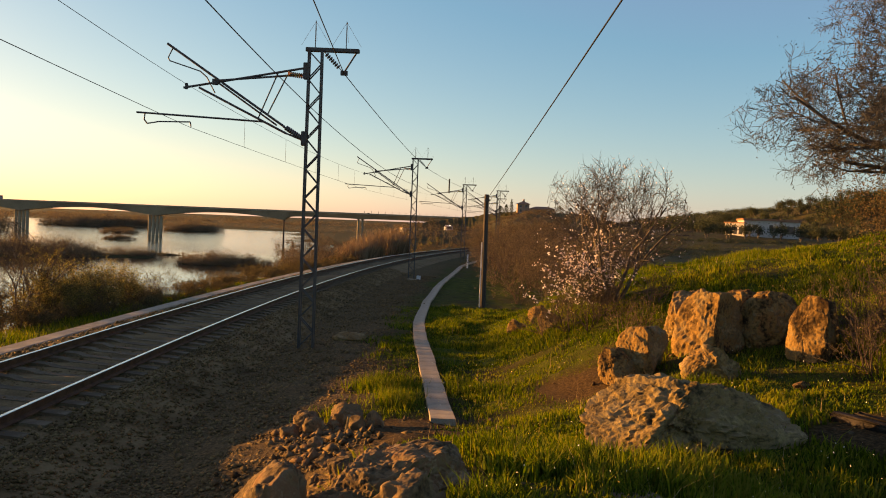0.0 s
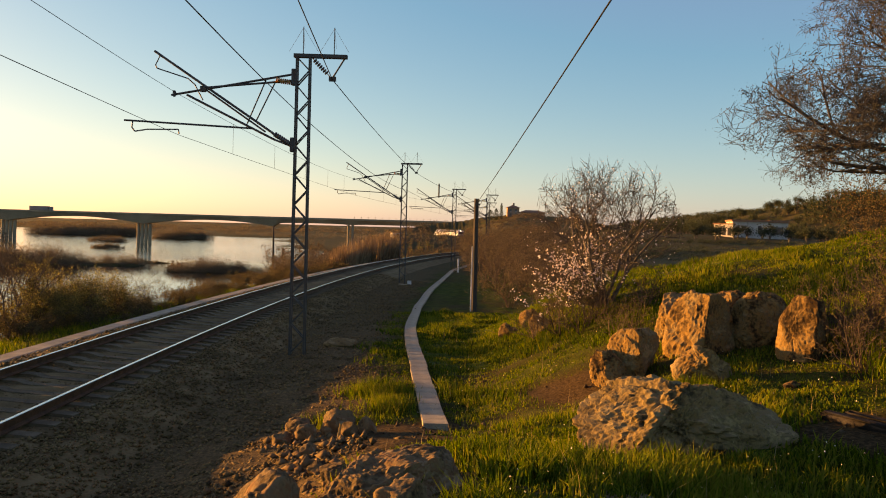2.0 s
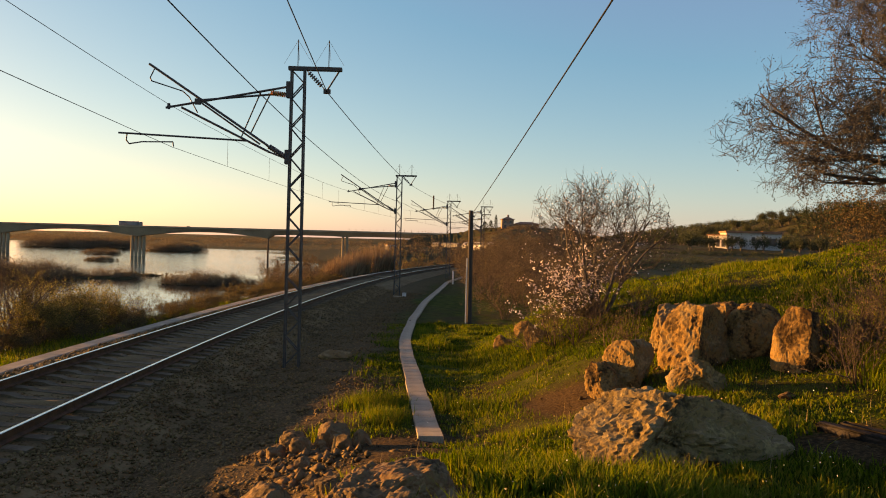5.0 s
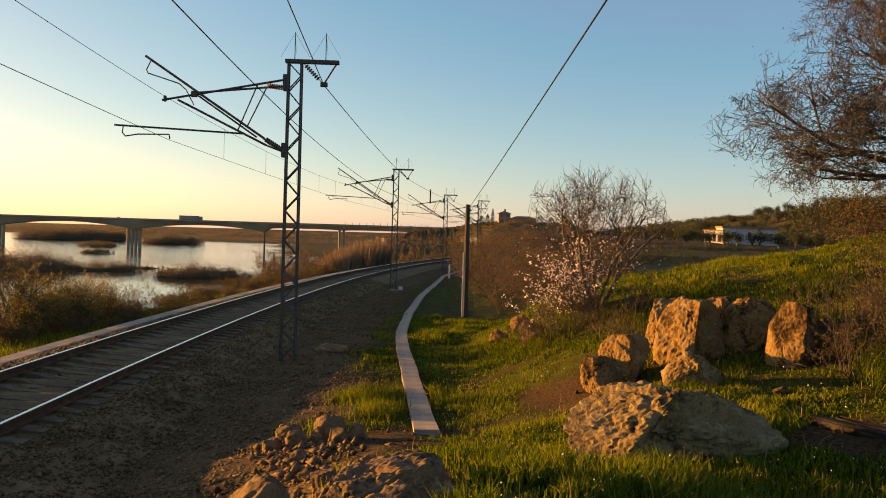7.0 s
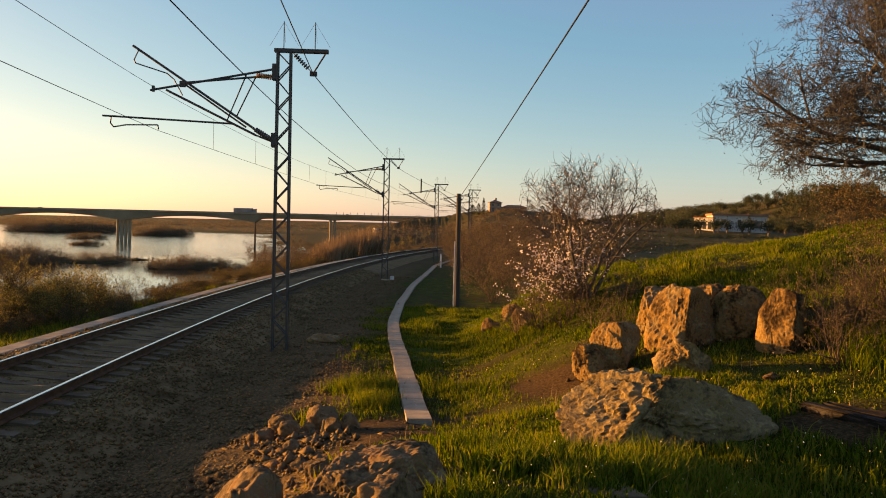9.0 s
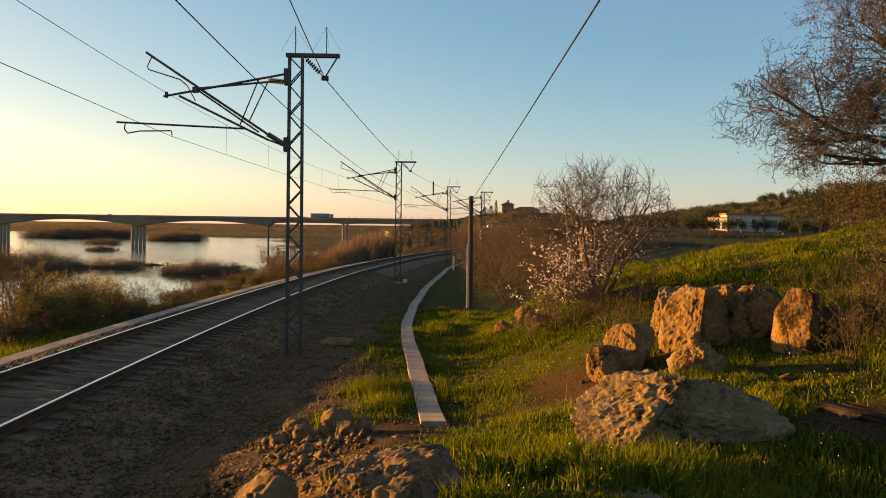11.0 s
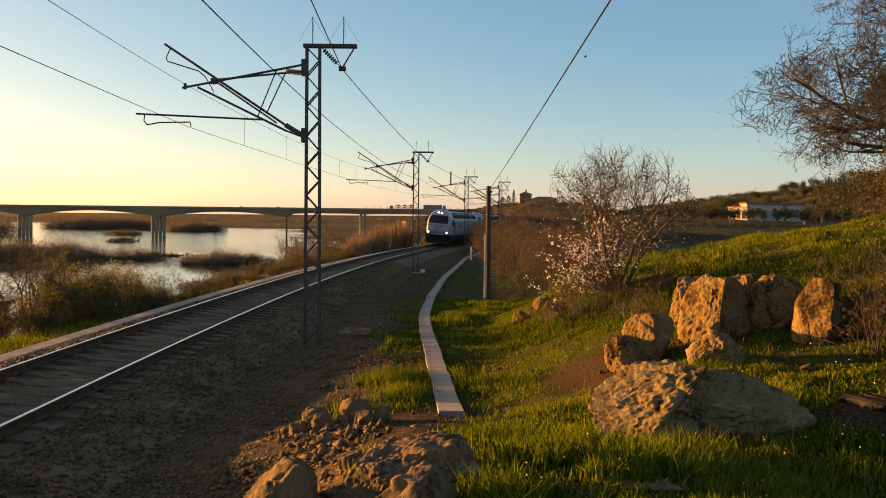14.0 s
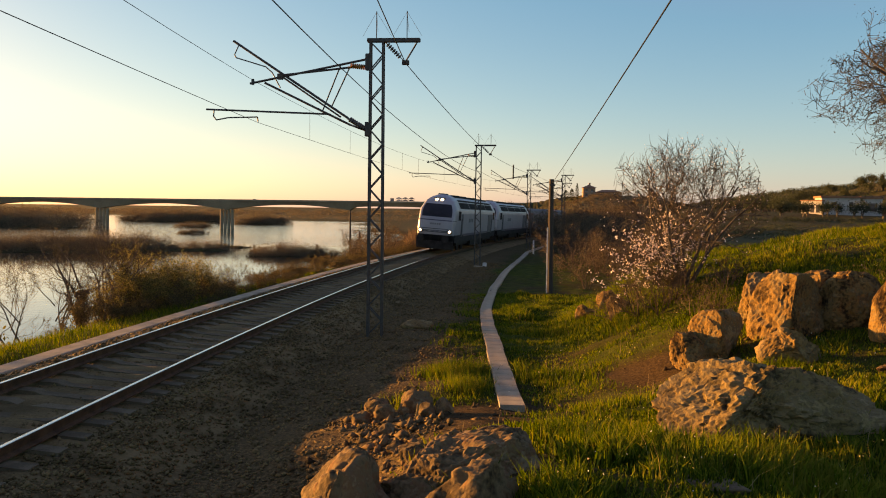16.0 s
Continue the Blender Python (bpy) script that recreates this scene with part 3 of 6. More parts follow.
def build_ballast_stones():
    rng = np.random.default_rng(12)
    n = 56000
    y = 5 + 50 * rng.uniform(0, 1, n) ** 2.0
    u = rng.uniform(-2.0, 5.9, n)
    x = track_x(y) + u
    keep = (np.abs(np.abs(u) - 0.87) > 0.1) & ((u < 3) | (rng.uniform(0, 1, n) < 0.7 * gravel_mask(x, y)))
    x, y, u = x[keep], y[keep], u[keep]
    z = np.interp(u, [-3.0, -2.3, -2.0, -1.7, -0.8, 0, 0.8, 1.7, 2.0, 2.3, 2.9, 3.2], [-0.82, -0.74, -0.52, -0.24, -0.23, -0.24, -0.23, -0.2, -0.22, -0.31, -0.51, -0.6]) + np.clip(CANT * (0.87 - u) / 1.74, -0.02, 0.2) + grade(y)
    z = np.maximum(z, ground(x, y))
    size = rng.uniform(0.014, 0.036, len(x)) + 0.03 * rng.uniform(0, 1, len(x)) ** 9
    me = stones_mesh("ballast_stones", np.stack([x, y, z + size * 0.2], 1), size, BALLAST, rng)
    tagged(new("ballast_stones", me), "loose dark grey-brown ballast stones", "gravel", kind="stuff")


build_ballast_stones()

# the concrete edging beyond the track
edging = thing("edging", "pale weathered concrete cable duct along the track", "cable duct", kind="structure")
placed("duct_run", along([(-2.5, -0.7), (-2.04, -0.7), (-2.04, -0.15), (-2.06, -0.13), (-2.48, -0.13), (-2.5, -0.15)], -14, 140, 2.0, "duct_run", CONCRETE), edging)


# ---- overhead line ----
def build_mast():
    """A lattice mast with its cantilever on the track side (-x), foot at the origin, drawn for rails 0.5 m above it."""
    mast = thing("catenary_mast", "grey lattice steel catenary mast with bracket arms and insulators", "catenary mast", group="masts along the line")
    h, w0, w1 = 7.72, 0.185, 0.165
    for sx in (-1, 1):
        for sy in (-1, 1):
            bm = bmesh.new()
            angle_bar(bm, (sx * w0, sy * 0.09, 0), (sx * w1, sy * 0.09, h), 0.05)
            part("chord", bm, STEEL, mast)
    n = 10
    for face in (-0.09, 0.09):
        for k in range(2 * n):
            z0, z1 = h * k / (2 * n) + 0.05, h * (k + 1) / (2 * n) + 0.05
            wa, wb = (w0 + (w1 - w0) * z / h for z in (z0, z1))
            s = -1 if k % 2 == 0 else 1
            part("lacing_bar", angle_bar(bmesh.new(), (s * wa, face, z0), (-s * wb, face, min(z1, h)), 0.03), STEEL, mast)
    part("footing", box(bmesh.new(), -0.3, 0.3, -0.3, 0.3, -0.6, -0.06, 0.03), CONCRETE, mast)
    part("cap_bar", box(bmesh.new(), -0.26, 1.13, -0.07, 0.07, h, h + 0.1, 0.01), STEEL, mast)
    for x in (-0.02, 0.78):
        bm = bmesh.new()
        bar(bm, (x, 0, h + 0.1), (x, 0, h + 0.8), 0.012)
        for dx, dy in ((0.38, 0.1), (-0.38, 0.1), (0.1, -0.35)):
            bar(bm, (x, 0, h + 0.78), (x + dx, dy, h + 0.18), 0.004, 3)
        part("bird_guard", bm, WIRE, mast)
    # feeder bracket: a V with an insulator string on one leg
    bm = bmesh.new()
    bar(bm, (1.05, 0, h), (0.75, 0, h - 0.5), 0.022)
    bar(bm, (0.22, 0, h), (0.72, 0, h - 0.5), 0.012)
    box(bm, 0.66, 0.84, -0.05, 0.05, h - 0.58, h - 0.47)
    v = part("feeder_bracket", bm, STEEL, mast)
    bm = bmesh.new()
    for k in range(7):
        f = 0.12 + 0.1 * k
        bar(bm, (0.22 + 0.5 * f, 0, h - 0.5 * f), (0.24 + 0.5 * f, 0, h - 0.02 - 0.5 * f), 0.06, 8)
    part("feeder_insulator", bm, DARK_PORCELAIN, mast)
    # cantilever
    tube = [((-0.2, 7.3), (-3.4, 6.66), 0.03), ((-0.75, 7.07), (-2.6, 6.87), 0.028), ((-0.75, 5.75), (-3.85, 7.78), 0.032), ((-0.95, 5.78), (-2.55, 6.85), 0.024),
            ((-0.7, 5.58), (-3.0, 6.68), 0.03), ((-1.28, 5.86), (-4.6, 5.98), 0.025), ((-0.95, 7.16), (-1.45, 5.92), 0.018), ((-0.72, 7.08), (-1.2, 6.05), 0.018)]
    cantilever = part("cantilever", bar(bmesh.new(), (tube[2][0][0], 0, tube[2][0][1]), (tube[2][1][0], 0, tube[2][1][1]), tube[2][2], 8), STEEL, mast)
    for (x0, z0), (x1, z1), r in tube[:2] + tube[3:]:
        part("tube", bar(bmesh.new(), (x0, 0, z0), (x1, 0, z1), r, 8), STEEL, cantilever)
    bm = bmesh.new()
    for k in range(8):
        x = -0.28 - 0.055 * k
        bar(bm, (x, 0, 7.1 + (k - 4) * 0.006), (x - 0.03, 0, 7.1 + (k - 4) * 0.006), 0.07, 10)
    bar(bm, (-0.2, 0, 7.12), (-0.78, 0, 7.07), 0.03, 8)
    part("insulator", bm, GLOW_PORCELAIN, cantilever, "sunlit brown ribbed insulator")
    bm = bmesh.new()
    for k in range(9):
        f = 0.12 + 0.085 * k
        bar(bm, (-0.2 - 0.6 * f, 0, 5.42 + 0.36 * f), (-0.23 - 0.6 * f, 0, 5.44 + 0.36 * f), 0.07, 10)
    bar(bm, (-0.2, 0, 5.4), (-0.78, 0, 5.76), 0.03, 8)
    bar(bm, (-0.2, 0, 5.4), (-0.75, 0, 5.6), 0.025, 8)
    part("insulator", bm, DARK_PORCELAIN, cantilever)
    for x0, x1, d, z0, z1 in ((-0.3, -0.17, 0.09, 7.0, 7.42), (-0.3, -0.17, 0.09, 5.28, 5.65), (-2.66, -2.5, 0.03, 6.76, 6.92), (-3.36, -3.29, 0.03, 6.62, 6.78)):
        part("bracket_joint", box(bmesh.new(), x0, x1, -d, d, z0, z1, 0.01), STEEL, cantilever)
    bm = bmesh.new()
    loop = [(-3.7, 7.68), (-3.82, 7.42), (-3.78, 7.34), (-2.98, 7.1), (-2.8, 6.95), (-2.58, 6.55)]
    for (x0, z0), (x1, z1) in zip(loop, loop[1:]):
        bar(bm, (x0, 0, z0), (x1, 0, z1), 0.016)
    part("bent_tube", bm, STEEL, cantilever)
    bm = bmesh.new()
    arm = [(-4.38, 5.96), (-4.4, 5.8), (-4.32, 5.7), (-4.0, 5.76), (-3.2, 5.78), (-3.18, 5.66)]
    for (x0, z0), (x1, z1) in zip(arm, arm[1:]):
        bar(bm, (x0, 0, z0), (x1, 0, z1), 0.018)
    part("steady_arm", bm, STEEL, cantilever)
    return mast


MASTS = [(-3.57, 20.0), (-2.2, 50.0), (1.66, 76.5), (7.0, 106.0)]
SIDE_MAST = (5.62, 85.5)      # stands back from the line


def mast_pose(x, y):
    _, a = track_frame(y)
    return pose(x, y, float(grade(y)) - 0.5, 0, 0, math.degrees(a))


mast = build_mast()
mast.matrix_basis = mast_pose(*MASTS[0])
for x, y in MASTS[1:] + [SIDE_MAST]:
    other = copy_thing(mast, mast_pose(x, y))
    if y == 76.5:
        part("section_rod", bar(bmesh.new(), (-1.6, 0, 6.9), (-1.6, 0, 8.3), 0.07, 8), LOCO_DARK, other, "dark upright rod on the bracket arm")


def sagging(a, b, sag, n=14):
    a, b = np.asarray(a, float), np.asarray(b, float)
    return [tuple(a + (b - a) * k / n - np.array([0, 0, 4 * sag * (k / n) * (1 - k / n)])) for k in range(n + 1)]


def wire_object(name, spans, radius, label):
    """A wire in several spans, one tube mesh."""
    paths = [(pts, [radius] * len(pts)) for pts in spans]
    verts, loops, counts = [], [], []
    for pts, r in paths:
        sweep(pts, r, 5, verts, loops, counts)
    me = quick_mesh(name, np.concatenate(verts), np.concatenate(loops), np.concatenate(counts), WIRE, True)
    return tagged(new(name, me), label, "wire", group="overhead wires")


def hung(stations, dx, dz):
    """Points at the masts, dx to the right of each and dz above the rail."""
    out = []
    for x, y in stations:
        _, a = track_frame(y)
        out.append((x + dx * math.cos(a), y + dx * math.sin(a), float(grade(y)) + dz))
    return out


# the line goes on past the camera and round the bend; each wire's last point behind the camera is given by itself
STATIONS = MASTS + [(float(track_x(134)) + 4.2, 134.0)]
for name, dx, dz, sag, r, behind, label in (("contact_wire", -3.2, 5.14, 0.04, 0.0065, (-3.8, 4.74), "copper contact wire above the track"), ("messenger_wire", -3.2, 6.18, 0.24, 0.006, (-4.4, 6.48), "messenger wire of the overhead line"),
                                            ("feeder_wire", 0.75, 6.68, 0.15, 0.012, (-1.7, 8.08), "dark feeder wire hung from the mast brackets"), ("return_wire", 0.19, 5.54, 0.3, 0.0095, (-2.7, 6.34), "dark return wire on the mast sides")):
    p = [(behind[0], -10.0, behind[1])] + hung(STATIONS, dx, dz)
    wire_object(name, [sagging(a, b, sag) for a, b in zip(p, p[1:])], r, label)
low, high = hung(STATIONS, -3.2, 5.14), hung(STATIONS, -3.2, 6.18)
for i in range(len(low) - 1):
    for f in (0.15, 0.32, 0.5, 0.68, 0.85):
        a = np.array(low[i]) + (np.array(low[i + 1]) - np.array(low[i])) * f - np.array([0, 0, 0.16 * f * (1 - f)])
        b = np.array(high[i]) + (np.array(high[i + 1]) - np.array(high[i])) * f - np.array([0, 0, 0.96 * f * (1 - f)])
        wire_object("dropper_wire", [[tuple(a), tuple((a + b) / 2), tuple(b)]], 0.005, "thin dropper between contact and messenger wire")


# ---- the pole beside the path and its cable ----
def build_pole():
    pole = thing("utility_pole", "short grey wooden pole with a pale strip for its sunlit edge", "pole", pose(1.76, 34.6, float(ground(1.76, 34.6)) - 0.05))
    part("shaft", bar(bmesh.new(), (0, 0, -0.3), (-0.02, 0, 5.15), 0.13, 12, 0.1), POLE, pole)
    # pale strip added for the sun along the shaft's left edge
    part("sunlit_edge", box(bmesh.new(), -0.18, -0.12, -0.03, 0.03, 0.0, 3.0, 0.01), WHITE_MARK, pole, "pale strip for the pole's sunlit edge")
    part("clamp", box(bmesh.new(), -0.12, 0.14, -0.12, 0.12, 4.85, 4.93, 0.01), STEEL, pole)
    wire_object("pole_cable", [sagging((1.78, 34.6, 4.15), (1.84, -14, 6.6), 0.12, 24)], 0.011, "thick dark cable from the wooden pole")


build_pole()


# ---- the cable duct path of concrete slabs ----
PATH = [(0.08, 11.4), (-0.17, 15.3), (-0.42, 18.9), (-0.66, 22.3), (-0.85, 26.6), (-0.83, 34.6), (-0.3, 46.3), (1.5, 69.7), (5.2, 92)]


def build_path():
    path = thing("concrete_path", "pale concrete duct covers laid as a narrow winding path", "path", kind="structure")
    bm = box(bmesh.new(), -0.19, 0.19, -0.499, 0.499, -0.22, 0.045, 0.003)
    me = bpy.data.meshes.new("slab")
    bm.to_mesh(me)
    bm.free()
    me.materials.append(CONCRETE)
    py = np.array([p[1] for p in PATH])
    px = np.array([p[0] for p in PATH])
    # a smooth line through the bends
    ys = np.arange(11.45, 92, 0.005)
    raw = np.interp(ys, py, px)
    k = np.hanning(801)
    line = np.convolve(np.pad(raw, 400, mode="edge"), k / k.sum(), "valid")
    rng = np.random.default_rng(7)
    s, last = 0.0, -0.55
    for i in range(1, len(ys)):
        s += math.hypot(ys[i] - ys[i - 1], line[i] - line[i - 1])
        if s - last >= 1.0:
            last = s
            a = math.degrees(math.atan2(line[i] - line[i - 1], ys[i] - ys[i - 1]))
            slope = math.degrees(math.atan((float(ground(line[i], ys[i] + 0.5)) - float(ground(line[i], ys[i] - 0.5)))))
            placed("slab", me, path, at=pose(line[i] + rng.normal(0, 0.008), ys[i], (float(ground(line[i], ys[i] + 0.5)) + float(ground(line[i], ys[i] - 0.5))) / 2 + 0.035 + rng.normal(0, 0.001), slope, rng.normal(0, 0.2), -a + rng.normal(0, 0.3)))


build_path()


# ---- road bridge over the river ----
DECK = 10.1


def build_bridge():
    bridge = thing("road_bridge", "long concrete road bridge with arched girders over the river", "bridge", kind="structure")
    piers = [-507, -409, -311, -213, -115, -63, -10, 45, 100]
    xs, under = [], []
    for a, b in zip(piers, piers[1:]):
        wide = b - a > 80
        for k in range(24):
            f = k / 24
            depth = (2.6 + 4.2 * (2 * f - 1) ** 2) if wide else 3.0 + 0.6 * (2 * f - 1) ** 4
            xs.append(a + (b - a) * f)
            under.append(DECK - 1.0 - depth)
    xs, under = [-900.0] + xs + [420.0], [DECK - 3.6] + under + [DECK - 3.6]
    verts, faces = [], []
    for x, z in zip(xs, under):
        verts += [(x, 555, DECK - 1.0), (x, 567, DECK - 1.0), (x, 565, z), (x, 557, z)]
    for i in range(len(xs) - 1):
        for j in range(4):
            faces.append((i * 4 + j, i * 4 + (j + 1) % 4, i * 4 + 4 + (j + 1) % 4, i * 4 + 4 + j))
    placed("girder", mesh_of("girder", verts, faces, BRIDGE), bridge)
    for y in (554.6, 567.0):
        part("parapet", box(bmesh.new(), -900, 420, y, y + 0.4, DECK - 1.2, DECK), BRIDGE, bridge)
    for x in piers[:4]:
        for dx in (-4.2, -1.4, 1.4, 4.2):
            part("pier", bar(bmesh.new(), (x + dx, 560, -17), (x + dx, 560, DECK - 7.5), 1.15, 16), BRIDGE, bridge)
    for x in piers[5:]:
        for dx in (-1.5, 1.5):
            part("pier", bar(bmesh.new(), (x + dx, 558.5, -17), (x + dx, 558.5, DECK - 3.9), 0.9, 14), BRIDGE, bridge)
    posts = [(k * 5.0 - 60) for k in range(12)]
    for x in posts:
        part("railing_post", box(bmesh.new(), x, x + 0.25, 554.7, 554.95, DECK, DECK + 1.6), BRIDGE, bridge)


build_bridge()


# ---- rocks ----
def rock_mesh(seed, dims=(1, 1, 1), rough=0.34, detail=4, faced=False, mat=None, square=0.7):
    """A weathered block of these half sizes, with split faces, cracks and pits. faced: with one large face to each side of a ridge towards -y."""
    rng = np.random.default_rng(seed)
    bm = bmesh.new()
    bmesh.ops.create_icosphere(bm, subdivisions=detail, radius=1.0)
    cuts = [(Vector(rng.normal(0, 1, 3)).normalized(), rng.uniform(0.56, 0.9)) for _ in range(12)]
    if faced:
        cuts += [(Vector((-0.78 + rng.uniform(-0.1, 0.1), -0.5, 0.25)).normalized(), 0.66), (Vector((0.5 + rng.uniform(-0.1, 0.1), -0.75, 0.2)).normalized(), 0.58)]
    if square < 0.6:
        cuts = [(n, rng.uniform(0.84, 1.0)) for n, _ in cuts[:6]] + cuts[12:]
    broad = dims[0] > 1
    if broad:
        cuts = [(Vector((-0.66, -0.42, 0.62)).normalized(), 0.5), (Vector((0.3, -0.9, 0.38)).normalized(), 0.42), (Vector((0.72, -0.25, 0.62)).normalized(), 0.66), (Vector((0.05, 0.2, 1)).normalized(), 0.72)]
    off = Vector(rng.uniform(-20, 20, 3))
    power = 2.6 if square > 0.6 else 2.9
    mean = (dims[0] * dims[1] * dims[2]) ** (1 / 3)
    for v in bm.verts:
        p = v.co * (0.92 if square > 0.6 else 0.9) / sum(abs(c) ** power for c in v.co) ** (1 / power)
        p += Vector((noise.noise(p * 1.2 + off), noise.noise(p * 1.2 + off * 1.3), noise.noise(p * 1.2 - off))) * 0.14
        for n, d in cuts:
            over = p.dot(n) - d
            if over > 0:
                p -= n * over
        out = p.normalized()
        w = Vector([c * d for c, d in zip(p, dims)])
        if broad:
            # high over its sunny end, falling to the other
            w.z *= float(np.interp(p.x, [-1, -0.75, -0.45, -0.2, 0.2, 0.6, 1], [0.75, 1.0, 1.3, 1.42, 1.3, 1.05, 0.6]))
            if w.z < 0:
                w.z *= 1.8
        q = w / mean
        cell = noise.voronoi(q * 1.3 + off)[0]
        crack = math.exp(-(cell[1] - cell[0]) * 18)
        k = noise.fractal(q * 1.4 + off, 1.0, 2.0, 3) * 0.05 - crack * 0.045 + noise.fractal(q * 7 + off, 0.9, 2.0, 4) * 0.04 + noise.fractal(q * 22 + off, 0.8, 2.0, 3) * 0.022
        # split facets: every cell of stone has a tilted face of its own
        for size, depth in ((1.5, 0.15), (3.4, 0.08), (8.0, 0.04)):
            seat = noise.voronoi(q * size + off)[1][0]
            k += (q * size + off - seat).dot(Vector((noise.noise(seat * 3.1), noise.noise(seat * 3.1 + Vector((9, 0, 0))), noise.noise(seat * 3.1 + Vector((0, 9, 0)))))) * depth * 2 / size
        v.co = w + out * k * mean * rough * 3
    me = bpy.data.meshes.new("boulder")
    bm.to_mesh(me)
    bm.free()
    me.materials.append(mat or ROCK)
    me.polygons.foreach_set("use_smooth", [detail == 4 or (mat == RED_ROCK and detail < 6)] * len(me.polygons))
    return me


# x, y, half sizes, sink, turn, seed
BANK_BOULDERS = [
    (2.72, 8.3, 1.3, 0.85, 0.50, 0.12, -4, 11, "broad pale limestone boulder half sunk in grass"),
    (2.88, 12.35, 0.36, 0.36, 0.42, 0.04, 10, 18, "small ochre limestone boulder leaning on a larger one"),
    (3.3, 12.55, 0.46, 0.45, 0.52, 0.06, 12, 12, "rounded ochre limestone boulder lit from the side"),
    (3.98, 11.25, 0.5, 0.4, 0.36, 0.05, 8, 13, "low split limestone rock between boulders"),
    (4.5, 12.9, 0.6, 0.55, 0.76, 0.16, 4, 46, "tall craggy ochre limestone boulder"),
    (5.54, 12.95, 0.5, 0.45, 0.7, 0.2, -22, 15, "shaded rounded limestone boulder"),
    (5.72, 11.75, 0.38, 0.4, 0.66, 0.06, 12, 16, "upright smooth ochre boulder on the bank"),
    (4.5, 13.9, 0.62, 0.5, 0.62, 0.16, 30, 17, "grey limestone boulder behind the others"),
    # block added so that the gap between the boulders stays in shade
    (5.3, 13.7, 0.34, 0.4, 0.6, 0.1, 40, 19, "limestone block added to fill the gap between boulders with shade"),
]
SLOPE_ROCKS = [
    (-0.4, 5.98, 0.86, 0.72, 0.45, 0.29, 12, 21, "flat reddish limestone boulder beside the ballast"),
    (-1.2, 5.4, 0.46, 0.46, 0.66, 0.01, -40, 22, "weathered ochre limestone boulder on the slope"),
    (-0.2, 5.0, 0.36, 0.4, 0.4, 0.13, 50, 23, "rough ochre limestone boulder on the slope"),
    (-1.34, 10.9, 0.27, 0.22, 0.33, 0.06, 0, 24, "pointed stone on the rock pile"),
    (-1.9, 11.0, 0.22, 0.2, 0.2, 0.03, 30, 25, "grey-brown stone on the rock pile"),
    (-1.72, 10.5, 0.17, 0.15, 0.17, 0.03, 70, 26, "grey-brown stone on the rock pile"),
    (-1.12, 10.45, 0.16, 0.14, 0.15, 0.03, 10, 27, "grey-brown stone on the rock pile"),
    (-0.9, 10.7, 0.15, 0.14, 0.16, 0.03, 55, 33, "grey-brown stone on the rock pile"),
    (-2.05, 10.5, 0.15, 0.14, 0.12, 0.03, 15, 34, "grey-brown stone on the rock pile"),
    (-0.95, 7.6, 0.24, 0.22, 0.20, 0.05, 15, 28, "brown rounded stone on the slope"),
]
SMALL_ROCKS = [
    (-1.25, 8.4, 0.13, 0.12, 0.1, 0.02, 15, 35, "brown rounded stone on the slope"),
    (-1.5, 9.3, 0.12, 0.1, 0.1, 0.02, 65, 36, "brown rounded stone on the slope"),
    (-0.6, 8.2, 0.1, 0.12, 0.08, 0.02, 35, 37, "brown rounded stone on the slope"),
    (-1.6, 7.9, 0.11, 0.1, 0.08, 0.02, 5, 38, "brown rounded stone on the slope"),
    (2.62, 19.0, 0.36, 0.3, 0.4, 0.12, 0, 29, "upright stone in the grass bank"),
    (2.1, 21.5, 0.32, 0.3, 0.3, 0.1, 40, 30, "ochre stone in the grass bank"),
    (2.7, 22.0, 0.34, 0.3, 0.3, 0.1, 80, 31, "ochre stone in the grass bank"),
    (-2.6, 21.5, 0.5, 0.5, 0.18, 0.05, 80, 32, "dark stone beside the ballast"),
]
for x, y, a, b, c, sink, turn, seed, label in BANK_BOULDERS + SLOPE_ROCKS + SMALL_ROCKS:
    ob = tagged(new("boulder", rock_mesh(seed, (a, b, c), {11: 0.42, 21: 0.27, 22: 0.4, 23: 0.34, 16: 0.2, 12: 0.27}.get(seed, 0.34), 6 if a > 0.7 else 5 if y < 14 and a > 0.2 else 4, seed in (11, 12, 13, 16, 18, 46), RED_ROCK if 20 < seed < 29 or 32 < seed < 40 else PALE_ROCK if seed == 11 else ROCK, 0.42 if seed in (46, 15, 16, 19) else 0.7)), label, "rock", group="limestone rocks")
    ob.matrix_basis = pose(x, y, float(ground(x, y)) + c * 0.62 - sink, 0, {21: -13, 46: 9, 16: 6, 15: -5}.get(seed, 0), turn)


def build_pebbles():
    rng = np.random.default_rng(31)
    n = 2600
    x, y = rng.uniform(-2.6, 5.0, n), rng.uniform(5, 24, n)
    keep = (rng.uniform(0, 1, n) > grass_mask(x, y) + 0.25) & (x - track_x(y) > 3.6)
    x, y = x[keep], y[keep]
    size = 0.012 + 0.05 * rng.uniform(0, 1, len(x)) ** 3
    me = stones_mesh("pebbles", np.stack([x, y, ground(x, y) + size * 0.2], 1), size, STONE, rng)
    # rubble below the rock pile
    n = 420
    rx, ry = -1.55 + rng.normal(0, 0.42, n), rng.uniform(6.6, 10.9, n)
    size = 0.02 + 0.075 * rng.uniform(0, 1, n) ** 2.5
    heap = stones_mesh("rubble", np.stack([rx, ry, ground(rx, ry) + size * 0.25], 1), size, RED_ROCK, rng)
    tagged(new("rubble", heap), "dark brown broken rubble on the slope", "rubble", kind="stuff")
    tagged(new("pebbles", me), "small pale stones scattered on bare soil", "stones", kind="stuff")


build_pebbles()


